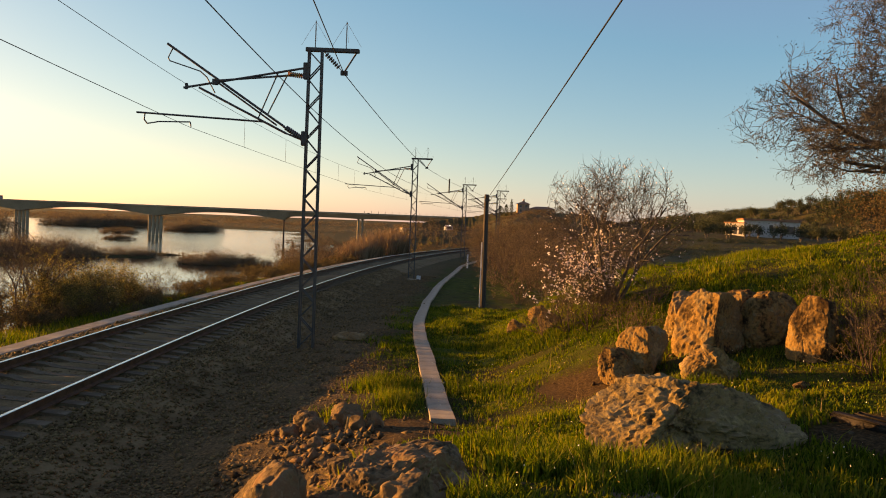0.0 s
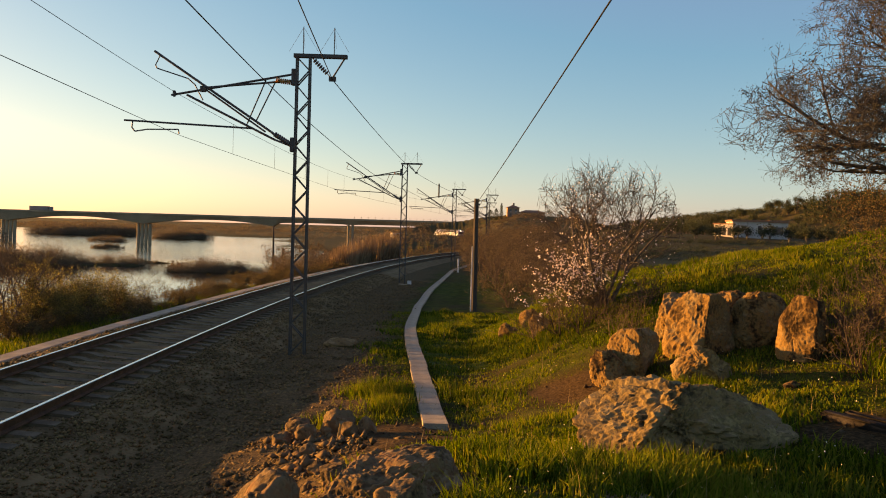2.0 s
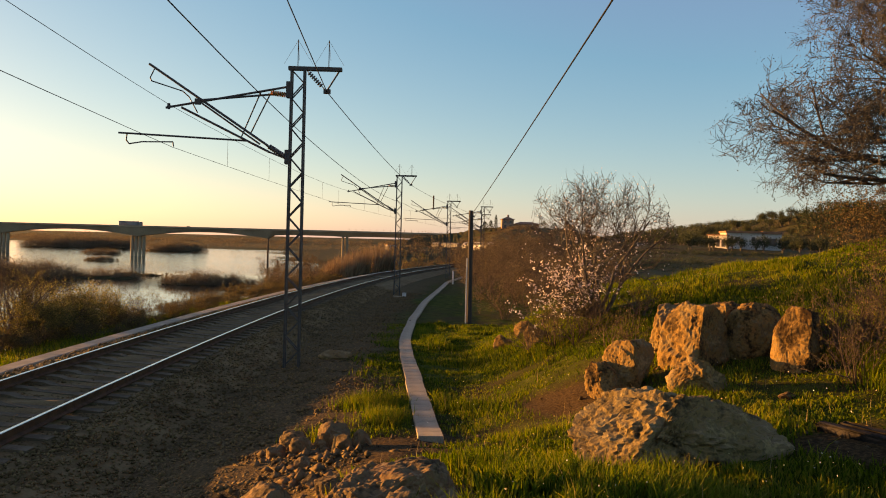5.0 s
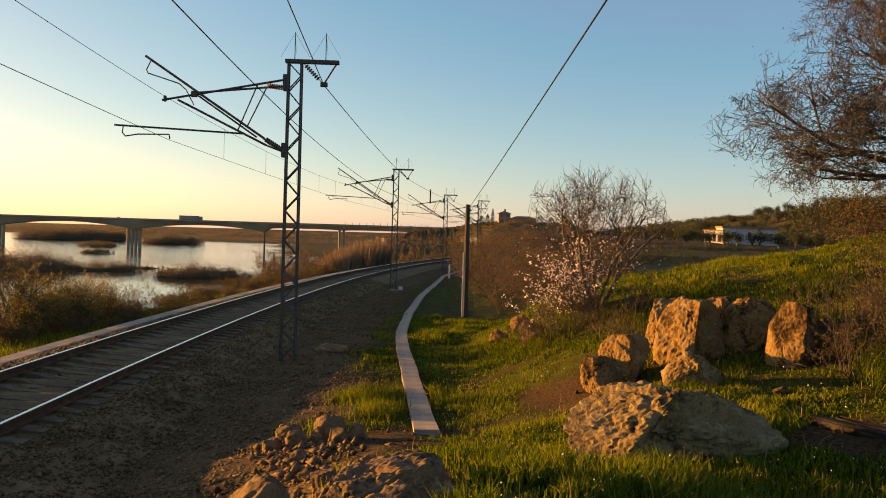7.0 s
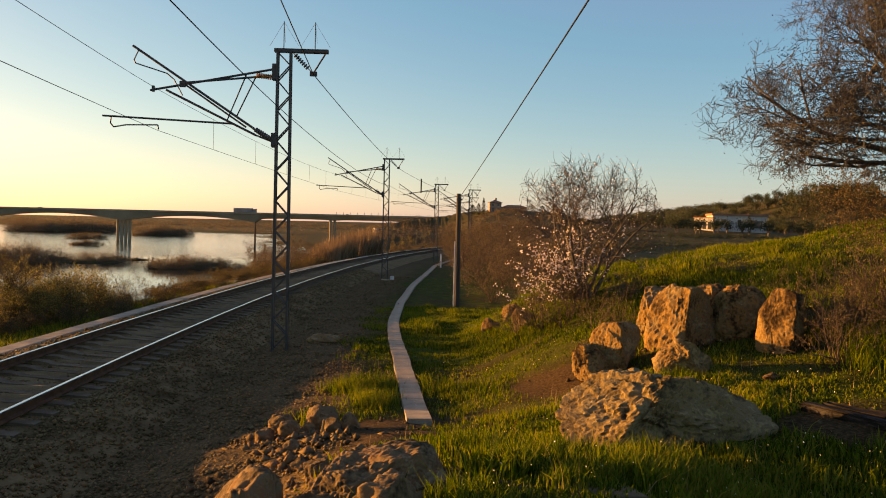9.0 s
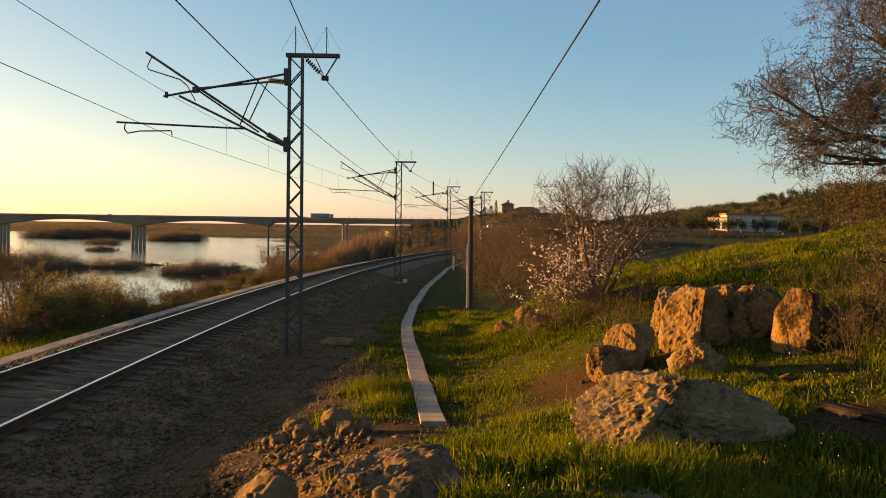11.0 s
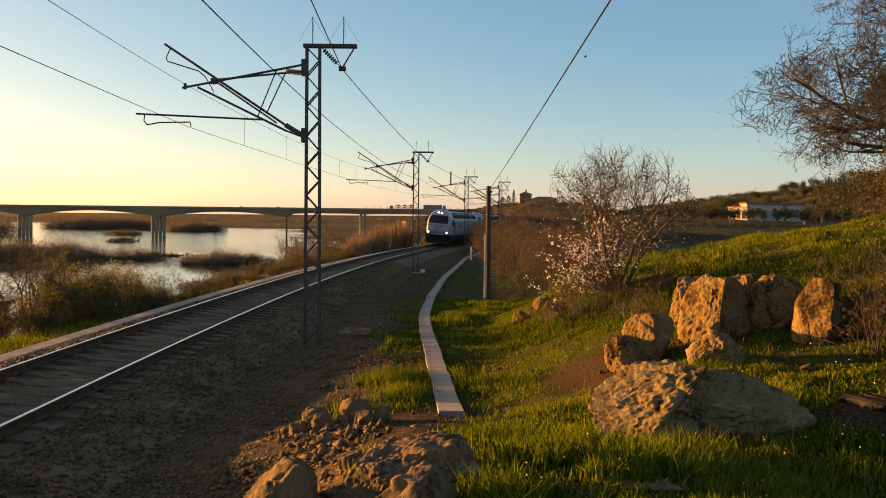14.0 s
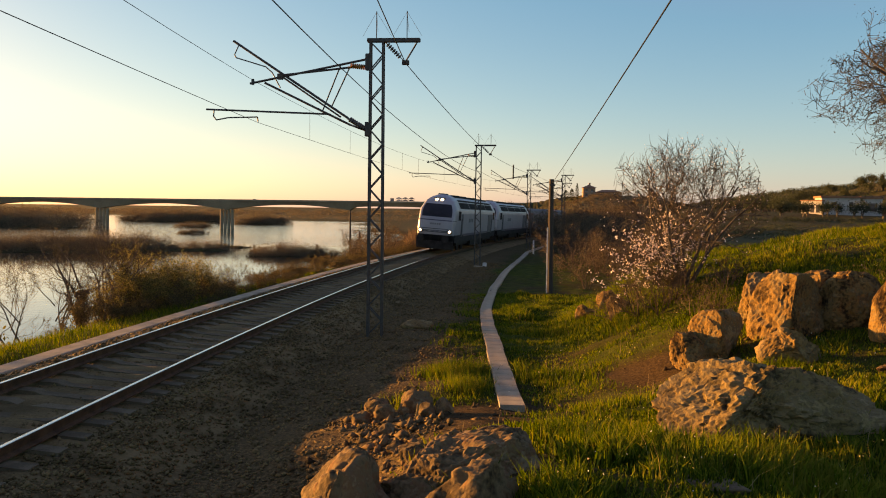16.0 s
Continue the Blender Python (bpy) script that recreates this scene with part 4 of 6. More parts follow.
# ---- grass ----
TUFTS = [(-1.25, 14.5, 0.22), (-0.9, 14.9, 0.25), (-0.75, 13.2, 0.2), (0.75, 6.2, 0.14), (0.55, 7.4, 0.2), (1.9, 6.4, 0.2), (2.3, 6.9, 0.25), (1.2, 7.0, 0.2), (-0.35, 5.5, 0.08)]


def build_grass():
    rng = np.random.default_rng(41)

    def scatter(n, x0, x1, y0, y1, power=1.0):
        return rng.uniform(x0, x1, n), y0 + (y1 - y0) * rng.uniform(0, 1, n) ** power

    x, y = scatter(450000, -2.6, 17, 4.4, 34, 1.9)
    keep = (rng.uniform(0, 1, len(x)) < grass_mask(x, y) * 1.1) & (x - track_x(y) > 4.2)
    for a, b in zip(PATH, PATH[1:]):
        on = (y >= a[1]) & (y < b[1])
        keep &= ~(on & (np.abs(x - (a[0] + (b[0] - a[0]) * (y - a[1]) / (b[1] - a[1]))) < 0.24))
    x, y = x[keep], y[keep]
    tall = np.clip(0.5 + 0.75 * value_noise(x, y, 0.9, 14) + 0.5 * value_noise(x, y, 3.0, 15), 0.32, 1.7)
    h = tall * rng.uniform(0.06, 0.18, len(x)) * np.interp(y, [4, 7.5, 9.5, 25], [1.9, 1.6, 1.15, 1.25])
    w = rng.uniform(0.0065, 0.0175, len(x)) * np.interp(y, [4, 10, 34], [1.1, 1.7, 4.4])
    me = blades_mesh("grass", np.stack([x, y, ground(x, y) - 0.01], 1), h, w, GRASS, rng, 0.5)
    tagged(new("grass", me), "fresh green winter grass in uneven tufts", "grass", kind="stuff")
    # lush tufts at the foot of the slope
    x, y = np.concatenate([cx + rng.normal(0, r, 900) for cx, _, r in TUFTS]), np.concatenate([cy + rng.normal(0, r * 1.4, 900) for _, cy, r in TUFTS])
    me = blades_mesh("grass_tufts", np.stack([x, y, ground(x, y) - 0.01], 1), rng.uniform(0.1, 0.3, len(x)), rng.uniform(0.01, 0.022, len(x)), GRASS, rng, 0.5)
    tagged(new("grass_tufts", me), "lush bright green grass tufts", "grass", kind="stuff")
    # rank grass on the bank beside the boulders
    x, y = rng.normal(7.2, 0.9, 9000), rng.normal(11.3, 1.0, 9000)
    keep = (x > 6.0 + 0.25 * np.sin(3 * y)) & (value_noise(x, y, 1.6, 21) > -0.45)
    x, y = x[keep], y[keep]
    me = blades_mesh("rank_grass", np.stack([x, y, ground(x, y) - 0.01], 1), rng.uniform(0.15, 0.5, len(x)), rng.uniform(0.008, 0.02, len(x)), GRASS, rng, 0.45)
    tagged(new("rank_grass", me), "tall rank grass on the bank beside boulders", "grass", kind="stuff")
    # the river side bank
    x, y = scatter(60000, -18, -8.5, 8, 46, 1.4)
    u = x - track_x(y)
    keep = (u < -2.7) & (u > -11) & (rng.uniform(0, 1, len(x)) < 0.6 + 0.5 * value_noise(x, y, 0.4, 16))
    x, y = x[keep], y[keep]
    me = blades_mesh("bank_grass", np.stack([x, y, ground(x, y) - 0.02], 1), rng.uniform(0.08, 0.3, len(x)), rng.uniform(0.012, 0.035, len(x)), GRASS, rng, 0.5)
    tagged(new("bank_grass", me), "rough green grass on the river bank", "grass", kind="stuff")
    # dry stalks
    x, y = scatter(1700, -1.0, 12, 4.6, 26, 1.3)
    keep = (rng.uniform(0, 1, len(x)) < 0.25 + 0.75 * (value_noise(x, y, 0.5, 18) > 0.25) * 1.0) & (grass_mask(x, y) > 0.15)
    x, y = x[keep], y[keep]
    me = blades_mesh("dry_grass", np.stack([x, y, ground(x, y) - 0.01], 1), rng.uniform(0.1, 0.34, len(x)), rng.uniform(0.003, 0.008, len(x)) * np.interp(y, [4, 27], [1.0, 2.0]), STRAW, rng, 0.35)
    tagged(new("dry_grass", me), "pale dry grass stalks among green grass", "grass", kind="stuff")
    # small flowers among the blades, with white flecks for glints on the grass
    x, y = scatter(480, -0.3, 8, 5, 18, 1.4)
    keep = grass_mask(x, y) > 0.4
    x, y = x[keep], y[keep]
    spots = np.stack([x, y, ground(x, y) + rng.uniform(0.06, 0.2, len(x)) * np.interp(y, [5, 10], [1.4, 0.8])], 1)
    more = np.stack([rng.uniform(3.4, 5.2, 46), rng.uniform(6.2, 7.6, 46)], 1)
    spots = np.concatenate([spots, np.column_stack([more, ground(more[:, 0], more[:, 1]) + rng.uniform(0.12, 0.26, 46)])])
    x, y = spots[:, 0], spots[:, 1]
    me = leaves_mesh("flowers_and_glints", spots, rng.uniform(0.008, 0.02, len(x)) * np.interp(y, [5, 18], [1.0, 1.6]), PETAL_AND_GLINT, rng, 0.8)
    tagged(new("flowers_and_glints", me), "tiny yellow and white wild flowers, and white flecks for glints on the grass", "flowers", kind="stuff")


build_grass()


# ---- trees and shrubs ----
def build_tree(name, label, rng, stems, levels, kids, spread, lift, bark, twig_mat, leaf=None, category="tree", twig=1.0, within=None):
    """stems: (start, way, length, radius). leaf: (material, count per tip, size, jitter). twig: thickness of the thin ones. within: which points may grow."""
    tree = thing(name, label, category)
    paths, tips = [], []
    for start, way, length, radius in stems:
        grow(rng, start, way, length, radius, levels, kids, spread, lift, paths, tips)
    if within:
        cut = []
        for points, radii in paths:
            n = next((k for k, p in enumerate(points) if not within(p)), len(points))
            if n > 1:
                cut.append((points[:n], radii[:n]))
        paths = cut
        tips = [p for p in tips if within(p[0])]
    thick = [p for p in paths if p[1][0] > 0.016]
    thin = [(p, [r * twig for r in radii]) for p, radii in paths if radii[0] <= 0.016]
    if len(thick) <= 24:
        for k, p in enumerate(sorted(thick, key=lambda p: -p[1][0])):
            placed("limb" if k else "trunk", tubes_mesh("limb", [p], bark, 6), tree)
    else:
        big = max(thick, key=lambda p: p[1][0])
        placed("trunk", tubes_mesh("trunk", [big], bark, 8), tree)
        tagged(placed("limbwork", tubes_mesh("limbwork", [p for p in thick if p is not big], bark, 6), tree), kind="stuff")
    if thin:
        placed("branchwork", tubes_mesh("branchwork", thin, twig_mat, 3), tree)
    if leaf:
        mat, per, size, jitter = leaf
        pts = np.repeat(np.array([p for p, _ in tips]), per, axis=0)
        if per < 1:
            pts = np.array([p for p, _ in tips])
            pts = pts[rng.uniform(0, 1, len(pts)) < per]
        pts = pts + rng.normal(0, jitter, pts.shape)
        placed("crown", leaves_mesh("crown", pts, rng.uniform(0.6, 1.3, len(pts)) * size, mat, rng), tree)
    return tree


def build_almond():
    rng = np.random.default_rng(51)
    stems = []
    for k in range(9):
        a = k / 9 * 2 * math.pi + rng.uniform(-0.3, 0.3)
        out = rng.uniform(0.35, 1.2)
        stems.append(((0.12 * math.cos(a), 0.12 * math.sin(a), 0), (math.cos(a) * out, math.sin(a) * out, 1.0), rng.uniform(2.6, 2.9) - 0.2 * abs(out - 0.7), rng.uniform(0.04, 0.06)))
    t = build_tree("almond_tree", "bare many-stemmed almond tree with scattered white blossom", rng, stems, 3, (8, 7, 6), 0.8, 0.05, BARK, ALMOND_TWIG, (BLOSSOM, 0.26, 0.046, 0.025), twig=1.25, within=lambda p: (p[0] + 0.02) ** 2 + p[1] ** 2 + ((p[2] - 1.8) / 1.13) ** 2 < 3.2 + 0.3 * math.sin(5 * p[0] + 3 * p[2]))
    # low outer sprays with thicker blossom
    sprays, ends = [], []
    for k in range(100):
        grow(rng, (rng.uniform(-0.3, 0.3), rng.uniform(-0.3, 0.2), 0.05), (-rng.uniform(0.2, 1.3), rng.uniform(-0.6, 0.3), rng.uniform(0.5, 1.2)), rng.uniform(0.8, 1.7), 0.01, 1, (5,), 0.6, 0.02, sprays, ends)
    placed("spray", tubes_mesh("spray", sprays, ALMOND_TWIG, 3), t)
    spots = np.array([p for p, _ in ends])
    spots = spots[rng.uniform(0, 1, len(spots)) < 0.5]
    spots = np.repeat(spots, 3, axis=0) + rng.normal(0, 0.03, (3 * len(spots), 3))
    placed("blossom", leaves_mesh("blossom", spots, rng.uniform(0.04, 0.085, len(spots)), BLOSSOM, rng, 0.6), t, "white and pink blossom on low sprays")
    t.matrix_basis = pose(3.95, 18.1, float(ground(3.95, 18.1)) - 0.05)


build_almond()


def build_big_tree():
    rng = np.random.default_rng(57)
    stems = [((0, 0, 0), (-0.05, 0, 1), 5.6, 0.2), ((0, 0, 2.2), (-1, 0, 0.17), 4.5, 0.085), ((-0.5, 0, 2.45), (-1, 0.1, 0.34), 3.7, 0.06), ((-0.6, 0, 2.3), (-1, -0.1, 0.08), 4.0, 0.055), ((-0.4, 0, 2.3), (-1, 0.15, 0.02), 2.6, 0.045), ((-0.3, 0, 2.6), (-1, -0.15, 0.45), 3.4, 0.06),
             ((0, 0, 2.8), (-0.85, -0.3, 0.45), 2.6, 0.07), ((0, 0, 2.5), (-0.9, 0.15, 0.7), 2.7, 0.08), ((0, 0, 3.2), (-0.55, -0.2, 1.0), 2.8, 0.08), ((0, 0, 3.4), (-0.7, 0.3, 0.9), 2.6, 0.07), ((0, 0, 3.8), (-0.3, -0.3, 1.0), 2.6, 0.07), ((-0.5, 0, 2.3), (-1, -0.1, -0.1), 1.5, 0.035), ((-0.2, 0, 2.6), (-0.9, -0.5, 0.5), 3.2, 0.06), ((0, 0, 3.0), (-0.8, -0.4, 0.7), 3.2, 0.06), ((0, 0, 3.4), (-0.5, 0.5, 0.8), 3.0, 0.06)]
    t = build_tree("bare_tree", "large bare grey tree with fine twigs and a few dry leaves", rng, stems, 4, (6, 7, 6, 5), 0.8, 0.01, BARK, GREY_TWIG, (GREY_TWIG, 1, 0.04, 0.05), twig=1.35, within=lambda p: p[0] > (-3.0 if p[2] > 4.1 else -5.2 + 0.8 * max(0.0, p[2] - 2.9)) and p[2] > (0.9 if p[0] > -0.3 else 1.75 + 0.45 * max(0.0, -2.4 - p[0])))
    t.matrix_basis = pose(10.5, 14.2, float(ground(9.9, 14.2)))
    # dry foliage hanging low on it
    spots = np.concatenate([np.array(c) + rng.normal(0, 1, (n, 3)) * np.array(s) for n, c, s in ((350, (-3.0, 0, 2.35), (0.3, 0.3, 0.15)), (420, (-2.4, 0.1, 2.1), (0.3, 0.4, 0.2)), (520, (-1.8, 0.1, 1.8), (0.35, 0.4, 0.28)), (500, (-1.2, 0.1, 1.9), (0.4, 0.4, 0.35)), (1300, (-2.7, 0.1, 1.5), (0.35, 0.4, 0.28)), (2600, (-2.0, 0.1, 1.25), (0.4, 0.4, 0.35)), (2200, (-1.2, 0.1, 1.3), (0.5, 0.4, 0.4)))])
    spots = spots[(spots[:, 2] > 0.1)]
    placed("dry_foliage", leaves_mesh("dry_foliage", spots, rng.uniform(0.025, 0.06, len(spots)), DRY_LEAF, rng), t, "brown dry leaves on the low branches")


build_big_tree()


def shrub(name, label, seed, height, radius, leaf_mat, leaves, leaf_size, stems=9, category="shrub"):
    """A brushy shrub: many thin stems and a loose, uneven cloud of small leaves."""
    rng = np.random.default_rng(seed)
    sh = thing(name, label, category)
    paths, tips = [], []
    for k in range(stems):
        a = rng.uniform(0, 2 * math.pi)
        out = rng.uniform(0.1, 0.75) * radius / height * 1.6
        grow(rng, (0.15 * radius * math.cos(a), 0.15 * radius * math.sin(a), 0), (out * math.cos(a), out * math.sin(a), 1.0), height * rng.uniform(0.55, 1.0), 0.012 * height, 2, (4, 3), 0.6, 0.03, paths, tips)
    # brought to its true height
    k = height / max(p[2] for p, _ in tips)
    paths = [(np.array(p) * k, [r * k for r in radii]) for p, radii in paths]
    placed("branchwork", tubes_mesh("branchwork", paths, TWIG, 3), sh)
    pts = np.array([p for p, _ in tips]) * k
    pts = pts[rng.integers(0, len(pts), leaves)] + rng.normal(0, 0.032 * height, (leaves, 3))
    pts[:, 2] = np.abs(pts[:, 2])
    placed("foliage", leaves_mesh("foliage", pts, rng.uniform(0.5, 1.4, leaves) * leaf_size, leaf_mat, rng, 0.6), sh)
    return sh


def scatter_shrubs(kinds, spots, rng, group, exact=False):
    """Copies of the kinds at (x, y, scale). exact: a copy's size does not hang on its model's."""
    used = {}
    for x, y, s in spots:
        k = int(rng.integers(0, len(kinds)))
        m = pose(x, y, float(ground(x, y)) - 0.05 * s, 0, 0, rng.uniform(0, 360)) @ Matrix.Diagonal((s, s, s * rng.uniform(0.85, 1.15), 1))
        if k not in used:
            used[k] = m.to_scale()
            kinds[k].matrix_basis = m
            kinds[k]["group"] = group
        else:
            back = used[k] if exact else (1, 1, 1)
            copy_thing(kinds[k], m @ Matrix.Diagonal((1 / back[0], 1 / back[1], 1 / back[2], 1)))
    for k, ob in enumerate(kinds):
        if k not in used:
            x, y, s = spots[0]
            ob.matrix_basis = pose(x + 0.5, y + 0.5, float(ground(x + 0.5, y + 0.5)))


def build_brush():
    rng = np.random.default_rng(61)
    # brown thicket on the inside of the bend
    kinds = [shrub("thicket_shrub", "dense leafless brown thicket shrub beside the railway", 70 + k, 3.0, 1.8, BRUSH_LEAF, 1500, 0.082, 7) for k in range(3)]
    spots = []
    for y in np.arange(44, 150, 3.2):
        for row in range(3):
            u = np.interp(y, [44, 60, 80, 95, 150], [11.8, 9.2, 7.6, 5.6, 5.2]) + row * 2.6 + rng.uniform(-0.8, 0.8)
            spots.append((float(track_x(y)) + u, float(y + rng.uniform(-1, 1)), float(rng.uniform(0.8, 1.25) * np.interp(y, [44, 70, 100, 150], [0.9, 1.2, 1.55, 1.8]))))
    for x, y, s in ((3.6, 37, 0.7), (5.0, 37.5, 0.85), (6.8, 38, 0.9), (3.9, 39.5, 0.9), (5.6, 40, 1.0), (7.6, 40.5, 1.0), (4.2, 42.5, 1.0), (6.2, 43, 1.1), (8.4, 43, 1.0), (9.2, 39, 0.8)):
        spots.append((x, y, s))
    for y in np.arange(54, 80, 3.2):
        for row in range(3):
            spots.append((float(track_x(y)) - 6.5 - row * 2.8 + rng.uniform(-0.8, 0.8), float(y), float(rng.uniform(0.75, 1.15))))
    for y in np.arange(99, 150, 4.0):
        for row in range(2):
            spots.append((float(track_x(y)) - 6.2 - row * 3.0 + rng.uniform(-0.8, 0.8), float(y), float(rng.uniform(0.65, 0.9))))
    # the tall brush between river and line, before the bend
    for y in np.arange(112, 172, 3.0):
        x = float(y * rng.uniform(-0.205, -0.13))
        spots.append((x, float(y), float((2.8 - y * rng.uniform(0.017, 0.03) - float(ground(x, y))) / 3.0)))
    scatter_shrubs(kinds, spots, rng, "thicket beside the line")
    # river bank brush
    kinds = [shrub("bank_shrub", "olive-brown river bank shrub", 80 + k, 3.2, 2.0, BANK_LEAF, 1100, 0.17) for k in range(3)]
    spots = []
    for y in np.arange(24, 210, 6.0):
        for row in range(3):
            u = -(8.0 + 0.05 * y) - row * (3.5 + 0.05 * y) - rng.uniform(0, 3)
            spots.append((float(track_x(y)) + u, float(y + rng.uniform(-2, 2)), float(rng.uniform(0.5, 0.9) * np.interp(y, [36, 46, 95, 110], [1.0, 0.55, 0.6, 1.0]))))
    scatter_shrubs(kinds, spots, rng, "river bank brush")
    # the dense bush beside the line and the low brush along it
    kinds = [shrub("bank_and_shade_bush", "dense dark olive bush on the river bank, the near rows added unseen for shade", 86 + k, 2.0, 1.0, BANK_LEAF, 5200, 0.05, 16) for k in range(3)]
    spots = [(-12.9, 25.2, 0.85), (-13.3, 26.4, 1.1), (-13.6, 27.8, 1.2), (-12.9, 27.4, 0.9), (-13.9, 29.4, 1.18), (-13.3, 29.2, 1.0), (-13.9, 31.0, 1.15), (-14.2, 32.8, 1.12), (-13.2, 31.6, 0.85), (-14.3, 34.6, 1.0), (-13.6, 34.0, 0.8), (-14.6, 27.0, 1.15), (-14.9, 29.5, 1.25), (-15.2, 32.0, 1.3), (-14.8, 34.0, 1.15), (-14.2, 36.5, 0.85), (-14.0, 25.8, 1.0), (-14.8, 30.6, 1.25), (-14.4, 28.4, 1.2),
             # two unseen rows left of the view, added only to shade ballast and slope
             *[(-14.3 - 0.9 * (k % 2) + rng.uniform(-0.2, 0.2), 6.6 + 0.5 * k, rng.uniform(1.5, 1.56) + (0.05 if k > 11 else -0.14 if k > 4 else 0)) for k in range(14)], *[(-14.6 - 0.8 * (k % 2) - 0.1 * k, 13.5 + 0.4 * k, rng.uniform(1.6, 1.68) - 0.03 * k) for k in range(13)]]
    scatter_shrubs(kinds, spots, rng, "river bank brush", True)
    kinds = [shrub("bank_scrub", "low rust-brown scrub beside the track", 186 + k, 1.0, 0.7, SCRUB_LEAF, 1500, 0.045, 14) for k in range(3)]
    spots = [(-12.4, 23.4, 0.8), (-12.8, 24.2, 1.0), (-13.4, 23.2, 1.1), (-13.6, 24.6, 1.2), (-12.2, 24.6, 0.7), (-14.0, 22.6, 0.8), (-14.2, 21.9, 0.6), (-14.4, 21.3, 0.5), (-13.9, 21.2, 0.4), (-14.5, 20.0, 0.4)]
    for y in np.arange(26, 70, 1.1):
        for row in range(2):
            spots.append((float(track_x(y)) - 3.9 - 1.3 * row - rng.uniform(0, 0.8), float(y + rng.uniform(-0.5, 0.5)), float(rng.uniform(0.5, 0.95) * (1.0 if y < 34 else 1.25))))
    scatter_shrubs(kinds, spots, rng, "low scrub along the line", True)


build_brush()


def build_bank_trees():
    """Young trees on the river bank, bare, two of them clad in ivy."""
    # x, y, height, trunk radius, height of the ivy
    for k, (x, y, h, r, ivy) in enumerate(((-14.2, 20.6, 2.7, 0.028, 0), (-14.05, 22.9, 2.3, 0.03, 0), (-14.2, 24.2, 3.7, 0.07, 1.75), (-14.0, 25.0, 3.3, 0.055, 0), (-13.65, 26.0, 3.2, 0.055, 2.1), (-13.9, 25.6, 3.4, 0.05, 0), (-14.6, 26.6, 3.3, 0.05, 0), (-14.9, 28.6, 3.2, 0.045, 0),
                                              (-14.6, 23.4, 3.3, 0.04, 0), (-15.2, 31.0, 3.0, 0.04, 0), (-15.4, 37.0, 3.0, 0.035, 0), (-15.2, 39.5, 3.0, 0.035, 0), (-15.6, 42.0, 2.8, 0.035, 0), (-16.6, 24.6, 4.4, 0.05, 0))):
        rng = np.random.default_rng(90 + k)
        stems = [((0, 0, 0), (rng.uniform(-0.15, 0.15), 0, 1), h * 0.8, r), ((0, 0, h * 0.35), (rng.uniform(-0.6, 0.6), 0.2, 1), h * 0.55, r * 0.6), ((0, 0, h * 0.5), (rng.uniform(-0.8, 0.8), -0.2, 0.8), h * 0.45, r * 0.5)]
        label = "ivy-clad tree with bare upper branches on the river bank" if ivy else "slender bare tree on the river bank"
        t = build_tree("bank_tree", label, rng, stems, 3, (6, 5, 4), 0.75, 0.03, BARK, TWIG, (BANK_LEAF, 0.35, 0.035, 0.03), twig=0.9)
        t["group"] = "bank trees"
        if ivy:
            n = 2600
            a, q, z = rng.uniform(0, 6.28, n), np.sqrt(rng.uniform(0, 1, n)), rng.uniform(0, ivy, n)
            w = 0.3 * (0.8 + 0.25 * np.sin(7 * z + 2 * a)) * (1 - 0.25 * z / ivy)
            placed("ivy", leaves_mesh("ivy", np.stack([np.cos(a) * q * w, np.sin(a) * q * w, z], 1), rng.uniform(0.04, 0.08, n), SCRUB_LEAF, rng, 0.8), t, "dense brown-green ivy")
        t.matrix_basis = pose(x, y, float(ground(x, y)) - 0.1)


build_bank_trees()


def leaf_cloud(name, label, category, clumps, per, mat, rng, leaf):
    """One mesh of many far clumps: (x, y, z, radius, height)."""
    pts, sizes = [], []
    for x, y, z, r, h in clumps:
        k = rng.normal(0, 1, (per, 3))
        k /= np.linalg.norm(k, axis=1)[:, None]
        k *= rng.uniform(0.25, 1.0, per)[:, None] ** 0.5
        k[:, 2] = np.abs(k[:, 2])
        pts.append(np.array([x, y, z]) + k * np.array([r, r, h]) * (1 + 0.1 * rng.normal(0, 1, (per, 1))))
        sizes.append(rng.uniform(0.6, 1.4, per) * leaf * (0.6 + 0.4 * r))
    me = leaves_mesh(name, np.concatenate(pts), np.concatenate(sizes), mat, rng, 0.7)
    return tagged(new(name, me), label, category, kind="stuff")


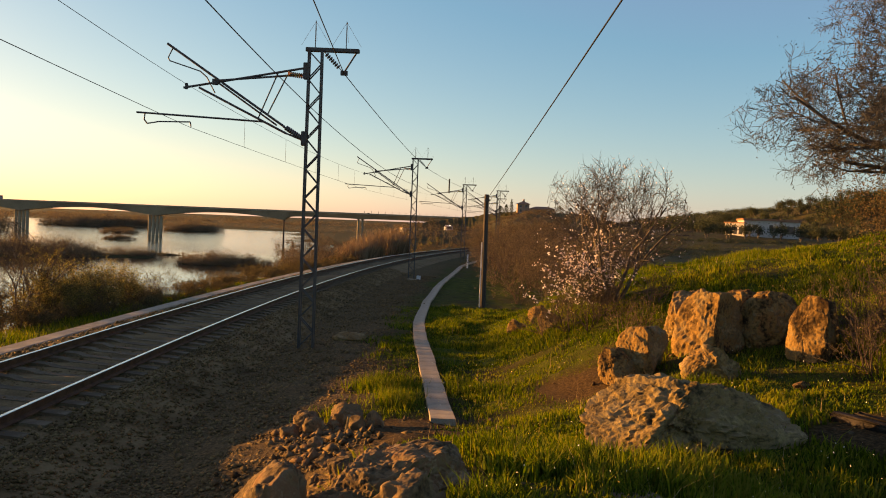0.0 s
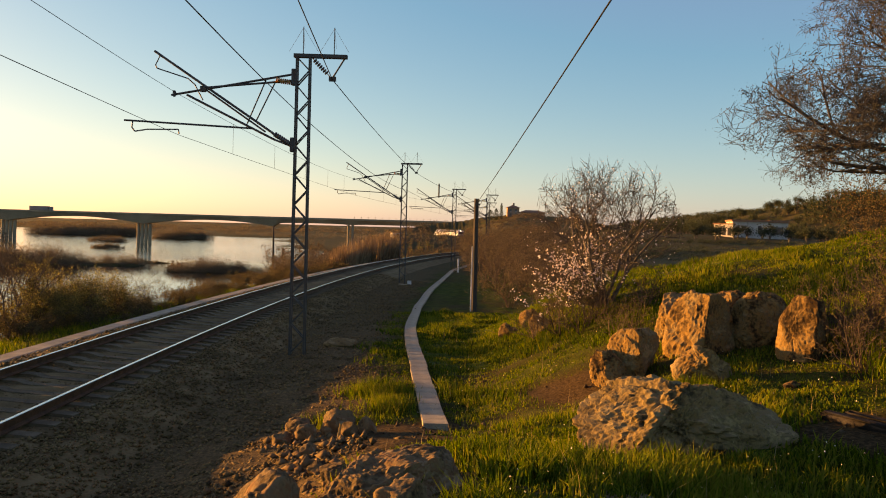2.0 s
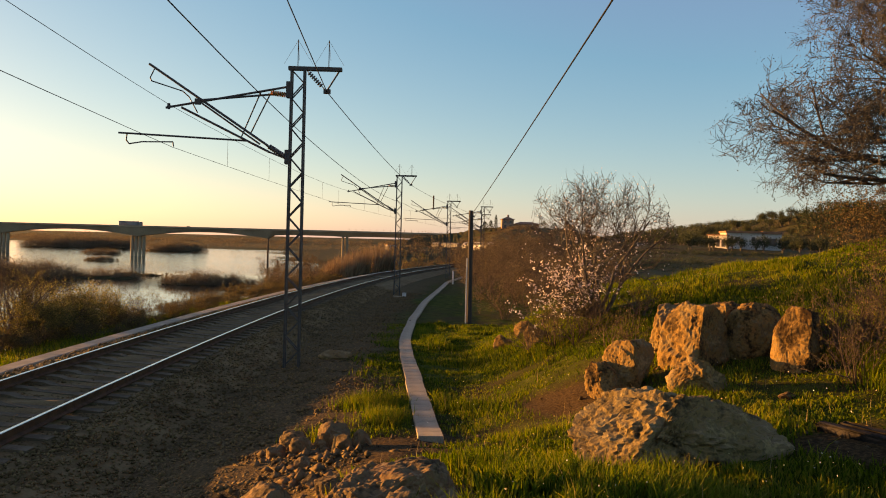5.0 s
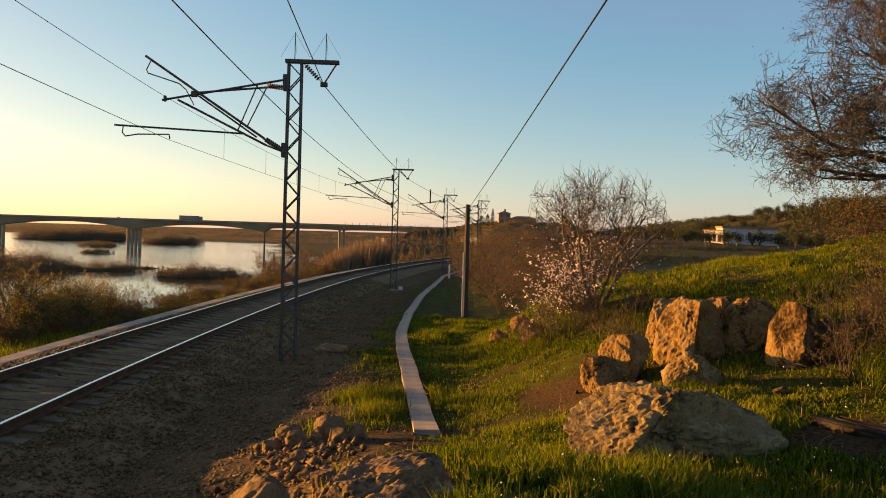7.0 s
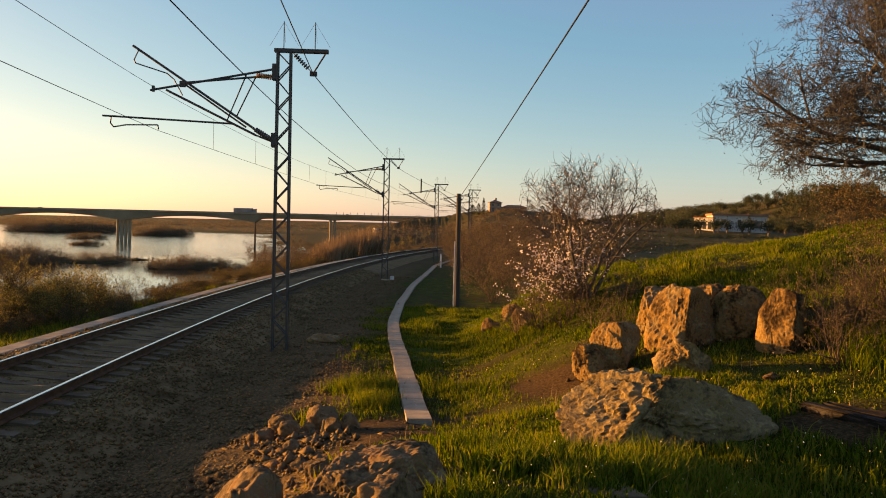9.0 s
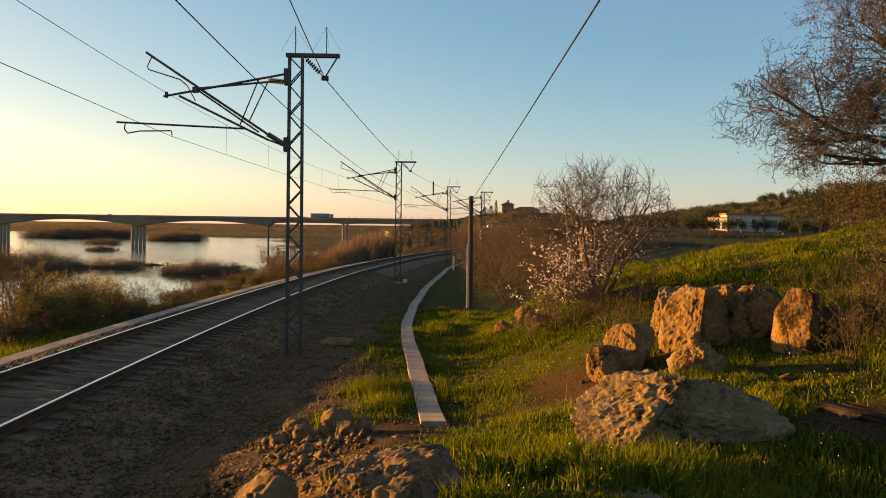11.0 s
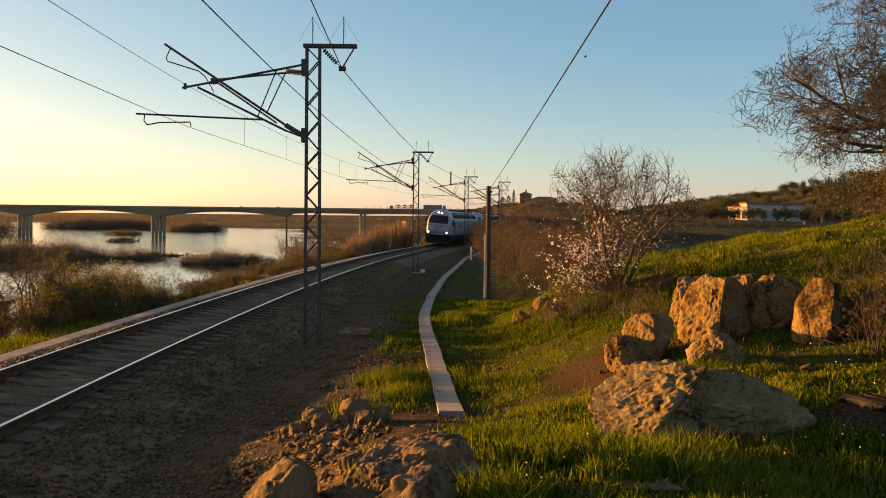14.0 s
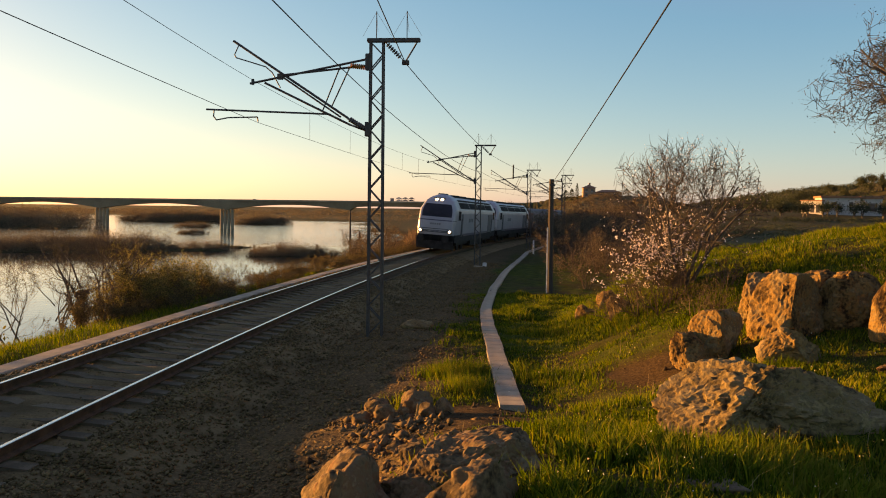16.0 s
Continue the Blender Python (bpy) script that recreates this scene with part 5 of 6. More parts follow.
def build_far_woods():
    rng = np.random.default_rng(101)
    clumps = []
    far_clumps = []
    for (x, y, sx, sy), (n, h) in zip(ISLANDS, ISLAND_BRUSH):
        for _ in range(n):
            a, r = rng.uniform(0, 6.28), math.sqrt(rng.uniform(0, 0.9))
            px, py = x + sx * r * math.cos(a), y + sy * r * math.sin(a)
            k = rng.uniform(0.45, 1.0) * (1.12 - 0.5 * r)
            (clumps if y < 400 else far_clumps).append((px, py, max(float(ground(px, py)), -12.1) - 0.2, min(h * k * 0.6, sx * 0.25), h * k))
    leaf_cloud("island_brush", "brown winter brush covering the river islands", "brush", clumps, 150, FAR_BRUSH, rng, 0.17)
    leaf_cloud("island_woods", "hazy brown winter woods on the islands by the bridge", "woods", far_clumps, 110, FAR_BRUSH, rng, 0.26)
    # the far shore and the ground on both sides of the bridge's end
    clumps = []
    for _ in range(1500):
        x, y = rng.uniform(-1500, -40), rng.uniform(1000, 1900)
        over = y + (0.9 if x < -260 else 0.12) * (x + 260) + 30 * math.sin(x / 90) - 1012
        if 0 < over < 260:
            clumps.append((x, y, float(ground(x, y)) - 0.5, rng.uniform(4, 10), rng.uniform(4, 11)))
    for _ in range(420):
        x, y = rng.uniform(-1900, -100), rng.uniform(1750, 2400)
        clumps.append((x, y, float(ground(x, y)), rng.uniform(10, 26), rng.uniform(5, 13)))
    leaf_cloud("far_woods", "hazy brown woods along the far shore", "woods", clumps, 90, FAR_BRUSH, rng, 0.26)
    clumps = []
    for _ in range(420):
        y = rng.uniform(170, 540)
        x = float(shore_x(y)) + rng.uniform(2, 130)
        if abs(x - float(track_x(y))) > 6 and x < 10:
            k = rng.uniform(0.6, 1.2)
            clumps.append((x, y, float(ground(x, y)) - 0.2, 2.6 * k, 3.4 * k))
    leaf_cloud("shore_brush", "brown brush on the slope above the river", "brush", clumps, 130, BRUSH_LEAF, rng, 0.2)
    # orange reeds on the outside of the bend
    n = 17000
    y = rng.uniform(74, 98, n)
    x = track_x(y) - np.interp(y, [62, 128], [5.0, 4.6]) - 7 * rng.uniform(0, 1, n) ** 1.3
    keep = value_noise(x, y, 0.25, 22) > -0.35
    x, y = x[keep], y[keep]
    h = rng.uniform(1.2, 3.6, len(x)) * np.interp(y, [74, 82, 98], [0.6, 1.0, 1.2])
    me = blades_mesh("reeds", np.stack([x, y, ground(x, y) - 0.05], 1), h, rng.uniform(0.05, 0.13, len(x)), REED, rng, 0.22)
    tagged(new("reeds", me), "tall orange winter reeds beside the railway bend", "reeds", kind="stuff")


build_far_woods()


# ---- right-hand distance: olive grove, hedge, houses ----
def build_olive():
    rng = np.random.default_rng(111)
    t = thing("olive_tree", "round grey-green olive tree on the hillside", "tree", group="olive grove")
    paths, tips = [], []
    for k in range(3):
        a = k * 2.1
        grow(rng, (0, 0, 0), (0.35 * math.cos(a), 0.35 * math.sin(a), 1), 2.4, 0.14, 2, (5, 4), 0.8, 0.02, paths, tips)
    placed("trunk", tubes_mesh("trunk", [p for p in paths if p[1][0] > 0.05], BARK, 4), t)
    pts = np.array([p for p, _ in tips])
    pts = pts[rng.integers(0, len(pts), 620)] + rng.normal(0, 0.36, (620, 3))
    placed("crown", leaves_mesh("crown", pts, rng.uniform(0.2, 0.4, 620), OLIVE, rng, 0.6), t)
    return t


def build_hillside():
    rng = np.random.default_rng(121)
    t = build_olive()
    spots = []
    for _ in range(280):
        y = rng.uniform(262, 540)
        x = y * rng.uniform(0.27, 0.66)
        spots.append((x, y, rng.uniform(0.8, 1.2) * (1 + (y - 262) / 900)))
    for px in (0.345, 0.36, 0.385, 0.40, 0.412, 0.43, 0.335, 0.375, 0.42, 0.455, 0.30, 0.49, 0.51, 0.54, 0.57, 0.26):
        spots.append((238 * px, 238.0 + rng.uniform(-4, 4), rng.uniform(0.85, 1.15)))
    first = True
    for x, y, s in spots:
        if 86 < x < 122 and 242 < y < 275:
            continue
        m = pose(x, y, float(ground(x, y)) - 0.1, 0, 0, rng.uniform(0, 360)) @ Matrix.Diagonal((s, s, s, 1))
        if first:
            t.matrix_basis, first = m, False
        else:
            copy_thing(t, m)
    # dark hedge along the field and woods on the crest
    clumps = []
    for k in range(170):
        x = rng.uniform(52, 130)
        y = 214 + rng.normal(0, 1.0)
        clumps.append((x, y, float(ground(x, y)), rng.uniform(0.7, 1.3), rng.uniform(0.8, 1.5)))
    weeds = []
    for k in range(420):
        y = rng.uniform(95, 212)
        x = y * rng.uniform(0.17, 0.62)
        weeds.append((x, y, float(ground(x, y)) - 0.1, rng.uniform(0.9, 2.2), rng.uniform(0.3, 0.8)))
    leaf_cloud("field_weeds", "low dark green weeds and shrubs on the field", "weeds", weeds, 110, OLIVE, rng, 0.13)
    leaf_cloud("field_hedge", "low dark hedge along the edge of the field", "hedge", clumps, 70, OLIVE, rng, 0.2)
    clumps = []
    for k in range(1000):
        y = rng.uniform(520, 720)
        x = y * rng.uniform(0.24, 0.75)
        clumps.append((x, y, float(ground(x, y)), rng.uniform(2.5, 5), rng.uniform(1.6, 3.4)))
    for k in range(380):
        y = rng.uniform(380, 520)
        x = y * rng.uniform(0.40, 0.64)
        clumps.append((x, y, float(ground(x, y)) - 0.3, rng.uniform(1.6, 3.2), rng.uniform(1.6, 3.2)))
    leaf_cloud("hill_woods", "olive-green woods on the distant hill", "woods", clumps, 46, OLIVE, rng, 0.37)
    clumps = []
    for k in range(60):
        y = rng.uniform(420, 470)
        x = y * rng.uniform(0.485, 0.6)
        clumps.append((x, y, float(ground(x, y)), rng.uniform(3.5, 6.5), rng.uniform(7, 11)))
    leaf_cloud("crest_trees", "dark green trees on the crest of the hill", "woods", clumps, 170, DARK_GREEN, rng, 0.26)
    clumps = []
    for k in range(110):
        y = rng.uniform(150, 265)
        x = rng.uniform(0.03, 0.2) * y
        if abs(x - float(line_x(y))) > 6:
            g = float(ground(x, y)) - 0.2
            clumps.append((x, y, g, rng.uniform(1.5, 3.0), min(rng.uniform(1.5, 3.4), max(0.7, 1.95 - g))))
    for k in range(150):
        x, y = rng.uniform(8, 78), rng.uniform(330, 424)
        clumps.append((x, y, float(ground(x, y)) - 0.3, rng.uniform(1.8, 3.6), rng.uniform(1.0, 2.2)))
    leaf_cloud("slope_brush", "brown brush on the slope below the villa", "brush", clumps, 110, BRUSH_LEAF, rng, 0.2)


build_hillside()


def build_white_house():
    """The long low white house beyond the field."""
    z = float(ground(104, 252)) - 0.4
    h = thing("white_house", "long low white house with flat roofs beyond the field", "house", pose(104.5, 252, z, 0, 0, -8))
    part("wall", box(bmesh.new(), -7.0, 4.2, 0, 9, 0, 5.6, 0.05), WALL_WHITE, h)
    turned = Matrix.Translation((-7.0, -1.0, 0)) @ Matrix.Rotation(radians(-38), 4, "Z") @ Matrix.Translation((7.0, 1.0, 0))
    bm = box(bmesh.new(), -13.6, -7.0, -1.2, 5.5, 0, 4.6, 0.05)
    bm.transform(turned)
    part("wing", bm, WALL_WHITE, h)
    part("wing", box(bmesh.new(), 4.2, 10.8, 0.8, 8.5, 0, 5.4, 0.05), WALL_WHITE, h)
    part("roof_slab", box(bmesh.new(), -7.4, 4.6, -0.5, 9.4, 5.6, 6.2, 0.04), TILES, h)
    part("roof_slab", box(bmesh.new(), 4.6, 11.2, 0.4, 8.9, 5.4, 6.3, 0.04), TILES, h)
    bm = box(bmesh.new(), -13.9, -6.8, -1.6, 5.8, 4.6, 4.9, 0.04)
    bm.transform(turned)
    part("roof_slab", bm, TILES, h)
    for x in (-12.6, -10.6, -8.8):
        bm = box(bmesh.new(), x, x + 1.2, -1.24, -1.0, 0.9, 3.3)
        bm.transform(turned)
        part("porch_opening", bm, GLASS_DARK, h)
    for x, y, w, z0, z1 in ((6.0, 0.8, 3.2, 1.6, 4.0), (-4.0, 0, 1.2, 3.0, 4.3), (1.0, 0, 1.2, 3.0, 4.3)):
        win = part("window", box(bmesh.new(), x, x + w, y - 0.03, y + 0.1, z0, z1), GLASS_DARK, h)
        part("window_sill", box(bmesh.new(), x - 0.1, x + w + 0.1, y - 0.14, y + 0.02, z0 - 0.12, z0), WALL_WHITE, win)


build_white_house()


def hip_roof(bm, x0, x1, y0, y1, z0, z1):
    cx0, cx1, cy = x0 + (y1 - y0) * 0.45, x1 - (y1 - y0) * 0.45, (y0 + y1) / 2
    if cx0 > cx1:
        cx0 = cx1 = (x0 + x1) / 2
    v = [bm.verts.new(p) for p in ((x0, y0, z0), (x1, y0, z0), (x1, y1, z0), (x0, y1, z0), (cx0, cy, z1), (cx1, cy, z1))]
    for f in ((0, 1, 5, 4), (1, 2, 5), (2, 3, 4, 5), (3, 0, 4), (3, 2, 1, 0)):
        bm.faces.new([v[i] for i in f])
    return bm


def build_villa():
    """The ochre villa with a tower on the rise above the line, cypresses beside it."""
    z = 13.0
    v = thing("villa", "ochre villa with a hipped tower roof on the rise", "house", pose(42.3, 430, z))
    part("tower", box(bmesh.new(), -3.2, 3.4, 0, 7, -3, 4.2, 0.05), WALL_OCHRE, v)
    part("tower_roof", hip_roof(bmesh.new(), -3.9, 4.1, -0.6, 7.6, 4.2, 5.8), TILES, v)
    part("chimney", box(bmesh.new(), 0.0, 1.0, 3, 4, 5.2, 6.9, 0.03), WALL_OCHRE, v)
    part("wing", box(bmesh.new(), 3.4, 18, 1, 9, -3, 1.8, 0.05), WALL_OCHRE, v)
    part("wing_roof", hip_roof(bmesh.new(), 3.4, 18.6, 0.4, 9.6, 1.8, 3.2), TILES, v)
    for x, y, z0, w, h in ((-2.0, 0, 2.2, 1.2, 1.4), (1.0, 0, 2.2, 1.2, 1.4), (-2.0, 0, -0.6, 1.2, 1.6), (1.0, 0, -0.6, 1.2, 1.6), (6, 1, -0.4, 1.2, 1.4), (10, 1, -0.4, 1.2, 1.4), (14, 1, -0.4, 1.2, 1.4)):
        win = part("window", box(bmesh.new(), x, x + w, y - 0.04, y + 0.1, z0, z0 + h), GLASS_DARK, v)
        part("window_sill", box(bmesh.new(), x - 0.1, x + w + 0.1, y - 0.16, y + 0.02, z0 - 0.14, z0), WALL_WHITE, win)
    rng = np.random.default_rng(131)
    for x, y, h, r in ((35.6, 429, 9.5, 1.2), (33.0, 432, 6.5, 2.0), (29.5, 428, 5.5, 2.6), (63, 432, 7.0, 3.0), (68.5, 428, 6.0, 3.0)):
        c = thing("cypress", "dark narrow cypress beside the villa", "tree", pose(x, y, z - 3), group="villa trees")
        part("trunk", bar(bmesh.new(), (0, 0, -1), (0, 0, h * 0.8), 0.16, 6, 0.04), BARK, c)
        n = 900
        f = rng.uniform(0.05, 1, n)
        a, q = rng.uniform(0, 6.28, n), rng.uniform(0.3, 1.0, n)
        w = r * np.sin(np.pi * np.clip(f, 0.03, 1) ** 0.75) ** 0.8
        placed("crown", leaves_mesh("crown", np.stack([np.cos(a) * w * q, np.sin(a) * w * q, f * h], 1), rng.uniform(0.25, 0.55, n), DARK_GREEN, rng), c)


build_villa()


def build_shed():
    """A small pale farm shed on the slope beyond the line."""
    x, y = -15.2, 286.0
    s = thing("farm_shed", "small pale farm shed on the slope beyond the railway", "shed", pose(x, y, float(ground(x, y)) - 0.2, 0, 0, 28))
    part("wall", box(bmesh.new(), -1.9, 1.9, -1.4, 1.4, 0, 2.0, 0.04), WALL_WHITE, s)
    part("roof", box(bmesh.new(), -2.1, 2.1, -1.6, 1.6, 2.0, 2.15, 0.03), TILES, s)
    part("door", box(bmesh.new(), -0.45, 0.45, -1.44, -1.38, 0.15, 1.8, 0.01), GLASS_DARK, s)


build_shed()


# ---- right foreground: old beams, stakes, brushwood ----
def build_beams():
    for k, (x, y, a, length, label) in enumerate(((4.92, 8.36, -61, 1.3, "dark old timber beam lying on sandy soil"), (5.12, 8.45, -55, 1.0, "dark old timber beam lying on sandy soil"))):
        bm = box(bmesh.new(), -length / 2, length / 2, -0.075, 0.075, 0, 0.1, 0.012)
        bmesh.ops.subdivide_edges(bm, edges=bm.edges[:], cuts=2)
        rng = np.random.default_rng(140 + k)
        for v in bm.verts:
            v.co += Vector(rng.normal(0, 0.008, 3))
        ob = part("timber_beam", bm, OLD_TIMBER, at=pose(x, y, float(ground(x, y)), 0, 0, a))
        tagged(ob, label, "beam", group="old beams")
    for k, (x, y, s) in enumerate(((4.7, 9.1, 0.05), (4.95, 9.0, 0.06), (5.15, 8.9, 0.05), (4.45, 9.05, 0.05), (5.3, 8.7, 0.06), (4.9, 10.4, 0.1))):
        ob = tagged(new("field_stone", rock_mesh(200 + k, (s * 1.3, s, s * 0.7), 0.3, 3, False, ROCK)), "pale stone lying in the grass", "rock", group="field stones")
        ob.matrix_basis = pose(x, y, float(ground(x, y)) + s * 0.2, 0, 0, 40 * k)
    slab = tagged(new("flat_stone", rock_mesh(230, (0.42, 0.5, 0.06), 0.1, 4, False, STONE)), "flat pale stone slab sunk in the grass", "rock")
    slab.matrix_basis = pose(1.4, 5.62, float(ground(1.4, 5.62)) - 0.012, -10, 6, 0)


build_beams()


def build_dry_brush():
    """Thin leafless brushwood on the bank beside the boulders."""
    rng = np.random.default_rng(151)
    kinds = [shrub("dry_brush", "thin leafless brown brushwood on the grass bank", 160 + k, 1.3, 0.9, SCRUB_LEAF, 420, 0.032, 14) for k in range(2)]
    spots = [(6.9, 11.2, 1.1), (7.6, 11.8, 1.2), (6.6, 12.0, 0.9), (7.2, 10.5, 0.8), (8.2, 11.2, 1.1), (6.3, 11.3, 0.8), (6.0, 10.6, 0.6), (6.7, 9.9, 0.65), (7.6, 10.1, 0.8), (7.9, 12.6, 1.2), (7.0, 12.8, 1.0), (8.7, 12.0, 1.2), (6.1, 12.6, 0.8), (3.6, 15.2, 0.8), (3.9, 14.6, 0.7), (3.2, 16.6, 0.9), (2.9, 17.4, 0.8), (3.5, 17.2, 1.0), (4.6, 16.8, 0.7), (2.5, 18.2, 0.7)]
    scatter_shrubs(kinds, spots, rng, "brushwood on the bank")


build_dry_brush()

# marker stakes
for x, y, h, label in ((1.95, 68.0, 1.2, "white marker post beside the duct path"), (-1.75, 51.0, 0.26, "small pale concrete block at the mast foot")):
    w = 0.07 if h > 1 else 0.13
    tagged(part("marker_post", box(bmesh.new(), -w, w, -w, w, -0.1, h, 0.02), WHITE_MARK, at=pose(x, y, float(ground(x, y)))), label, "post")
for x, y, h, lean in ((-1.22, 9.95, 0.24, 9), (-1.55, 12.1, 0.16, -6)):
    tagged(part("wooden_stake", bar(bmesh.new(), (0, 0, -0.1), (0, 0, h), 0.022, 7, 0.016), STRAW, at=pose(x, y, float(ground(x, y)), 0, lean, 0)), "short pale wooden stake stuck in the soil", "stake", group="pale stakes")
for x, y, h in ((-72.9, 343, 19.0), (-68.6, 343, 9.5)):
    tagged(part("river_post", bar(bmesh.new(), (0, 0, -4), (0, 0, h - 4), 0.45, 10, 0.35), POLE, at=pose(x, y, -12)), "tall dark post at the river's edge", "post", group="river posts")


# ---- sleepers, each of its own ----
def build_sleepers():
    bm = bmesh.new()
    prof = [(-1.3, 0.0), (-1.3, 0.19), (-0.55, 0.2), (-0.4, 0.16), (0.4, 0.16), (0.55, 0.2), (1.3, 0.19), (1.3, 0.0)]
    a = [bm.verts.new((x, -0.14 if z < 0.1 else -0.11, z)) for x, z in prof]
    b = [bm.verts.new((x, 0.14 if z < 0.1 else 0.11, z)) for x, z in prof]
    n = len(prof)
    for k in range(n):
        bm.faces.new((a[k], a[(k + 1) % n], b[(k + 1) % n], b[k]))
    bm.faces.new(list(reversed(a)))
    bm.faces.new(b)
    bmesh.ops.recalc_face_normals(bm, faces=bm.faces[:])
    me = bpy.data.meshes.new("sleeper")
    bm.to_mesh(me)
    bm.free()
    me.materials.append(SLEEPER)
    rng = np.random.default_rng(171)
    lean = math.degrees(math.atan(CANT / 1.74))
    y = 2.0
    while y < 150:
        c, a = track_frame(y)
        placed("sleeper", me, TRACK, at=pose(c.x, c.y, c.z + tilt(0) - 0.363, 0, lean, math.degrees(a) + rng.normal(0, 0.3)))
        y += 0.62


build_sleepers()


# ---- the train ----
def hull(s, z, length, grow_by=0.0):
    """A point of a locomotive's cab and side skin. s from -1 to 1 runs round the nose from side to side; z is the height."""
    half = float(np.interp(z, [0.8, 2.9, 3.15, 3.75, 4.05, 4.22], [1.42, 1.42, 1.38, 1.08, 0.72, 0.25])) + grow_by
    nose = float(np.interp(z, [0.8, 1.5, 2.2, 2.5, 3.5, 3.9, 4.22], [0.12, 0.0, 0.08, 0.18, 0.62, 0.95, 1.6])) - grow_by
    a = abs(s)
    if a < 0.6:
        # the gently bowed front
        x = half * 0.82 * a / 0.6
        y = nose + 0.12 * (a / 0.6) ** 2
    elif a < 0.8:
        k = (a - 0.6) / 0.2 * math.pi / 2
        x = half * (0.82 + 0.18 * math.sin(k))
        y = nose + 0.12 + 0.55 * (1 - math.cos(k))
    else:
        x = half
        y = nose + 0.67 + (length / 2 - nose - 0.67) * (a - 0.8) / 0.2
    return (math.copysign(x, s), y, z)


def skin_patch(s0, s1, z0, z1, length, out, ns=8, nz=4):
    """A panel that lies on the skin, out metres proud of it, with a rim back to it."""
    bm = bmesh.new()
    rows = [[bm.verts.new(hull(s0 + (s1 - s0) * i / ns, z0 + (z1 - z0) * j / nz, length, out)) for i in range(ns + 1)] for j in range(nz + 1)]
    for j in range(nz):
        for i in range(ns):
            bm.faces.new((rows[j][i], rows[j][i + 1], rows[j + 1][i + 1], rows[j + 1][i]))
    bmesh.ops.solidify(bm, geom=bm.faces[:], thickness=-0.03)
    return bm


def build_locomotive(label, lit=True):
    """A heavy diesel locomotive, nose at y = 0 towards -y, rails at z = 0."""
    L = 23.0
    loco = thing("locomotive", label, "locomotive", group="train")
    # body: the nose half and its mirror
    ss = [-1, -0.8, -0.76, -0.72, -0.68, -0.64, -0.6, -0.4, -0.2, 0, 0.2, 0.4, 0.6, 0.64, 0.68, 0.72, 0.76, 0.8, 1]
    zs = [0.8, 1.1, 1.5, 1.9, 2.2, 2.5, 2.9, 3.15, 3.45, 3.75, 3.95, 4.05, 4.15, 4.22]
    bm = bmesh.new()
    for flip in (False, True):
        rows = []
        for z in zs:
            row = []
            for s in ss:
                x, y, zz = hull(s, z, L)
                row.append(bm.verts.new((-x, L - y, zz) if flip else (x, y, zz)))
            rows.append(row)
        for j in range(len(zs) - 1):
            for i in range(len(ss) - 1):
                bm.faces.new((rows[j][i], rows[j][i + 1], rows[j + 1][i + 1], rows[j + 1][i]))
        bm.faces.new(rows[-1])
        bm.faces.new(list(reversed(rows[0])))
    bmesh.ops.remove_doubles(bm, verts=bm.verts[:], dist=0.001)
    bmesh.ops.recalc_face_normals(bm, faces=bm.faces[:])
    body = part("body", bm, LOCO_WHITE, loco)
    # front: screen, stripe, lamps, grille, writing bars
    screen = part("windscreen", skin_patch(-0.57, 0.57, 2.56, 3.5, L, 0.012, 12, 6), GLASS_DARK, loco, "wide dark windscreen")
    part("wiper", bar(bmesh.new(), (-0.1, 0.16, 2.68), (-0.75, 0.3, 3.0), 0.015), TYRE, screen)
    part("wiper", bar(bmesh.new(), (0.7, 0.2, 2.68), (0.1, 0.3, 3.0), 0.015), TYRE, screen)
    part("nose_stripe", skin_patch(-0.79, 0.79, 2.28, 2.35, L, 0.006, 24, 1), LOCO_STRIPE, loco)
    part("lower_skirt", skin_patch(-0.79, 0.79, 0.82, 1.24, L, 0.01, 24, 2), LOCO_DARK, loco, "sooty dark lower skirt")
    part("lower_grille", skin_patch(-0.5, 0.5, 1.42, 1.58, L, 0.008, 10, 1), LOCO_GREY, loco)
    part("lower_grille", skin_patch(-0.5, 0.5, 1.66, 1.72, L, 0.008, 10, 1), LOCO_GREY, loco)
    for k in range(5):
        s = -0.2 + 0.085 * k
        part("maker_bar", skin_patch(s, s + 0.05, 1.98, 2.1, L, 0.006, 1, 1), LOCO_GREY, loco)
    for sx in (-1, 1):
        lamp = part("headlamp", bar(bmesh.new(), (sx * 1.1, 0.06, 1.52), (sx * 1.1, -0.02, 1.52), 0.085, 16), LAMP if lit else GLASS_DARK, loco, "round headlamp")
        part("lamp_rim", bar(bmesh.new(), (sx * 1.1, 0.1, 1.52), (sx * 1.1, 0.02, 1.52), 0.17, 16), LOCO_GREY, lamp)
        part("top_lamp", bar(bmesh.new(), (sx * 0.2, 0.95, 3.82), (sx * 0.2, 0.84, 3.8), 0.1, 14), LAMP if lit else GLASS_DARK, loco, "round top lamp")
        part("buffer", bar(bmesh.new(), (sx * 0.92, 0.1, 1.0), (sx * 0.92, -0.55, 1.0), 0.1, 12), LOCO_DARK, loco)
        part("buffer_plate", bar(bmesh.new(), (sx * 0.92, -0.55, 1.0), (sx * 0.92, -0.62, 1.0), 0.26, 16), LOCO_DARK, loco)
    part("lamp_panel", box(bmesh.new(), -0.42, 0.42, 0.93, 1.2, 3.66, 3.98, 0.03), LOCO_GREY, loco)
    bm = box(bmesh.new(), -1.36, 1.36, 0.05, 0.35, 0.22, 0.82, 0.05)
    part("snow_plough", bm, LOCO_DARK, loco)
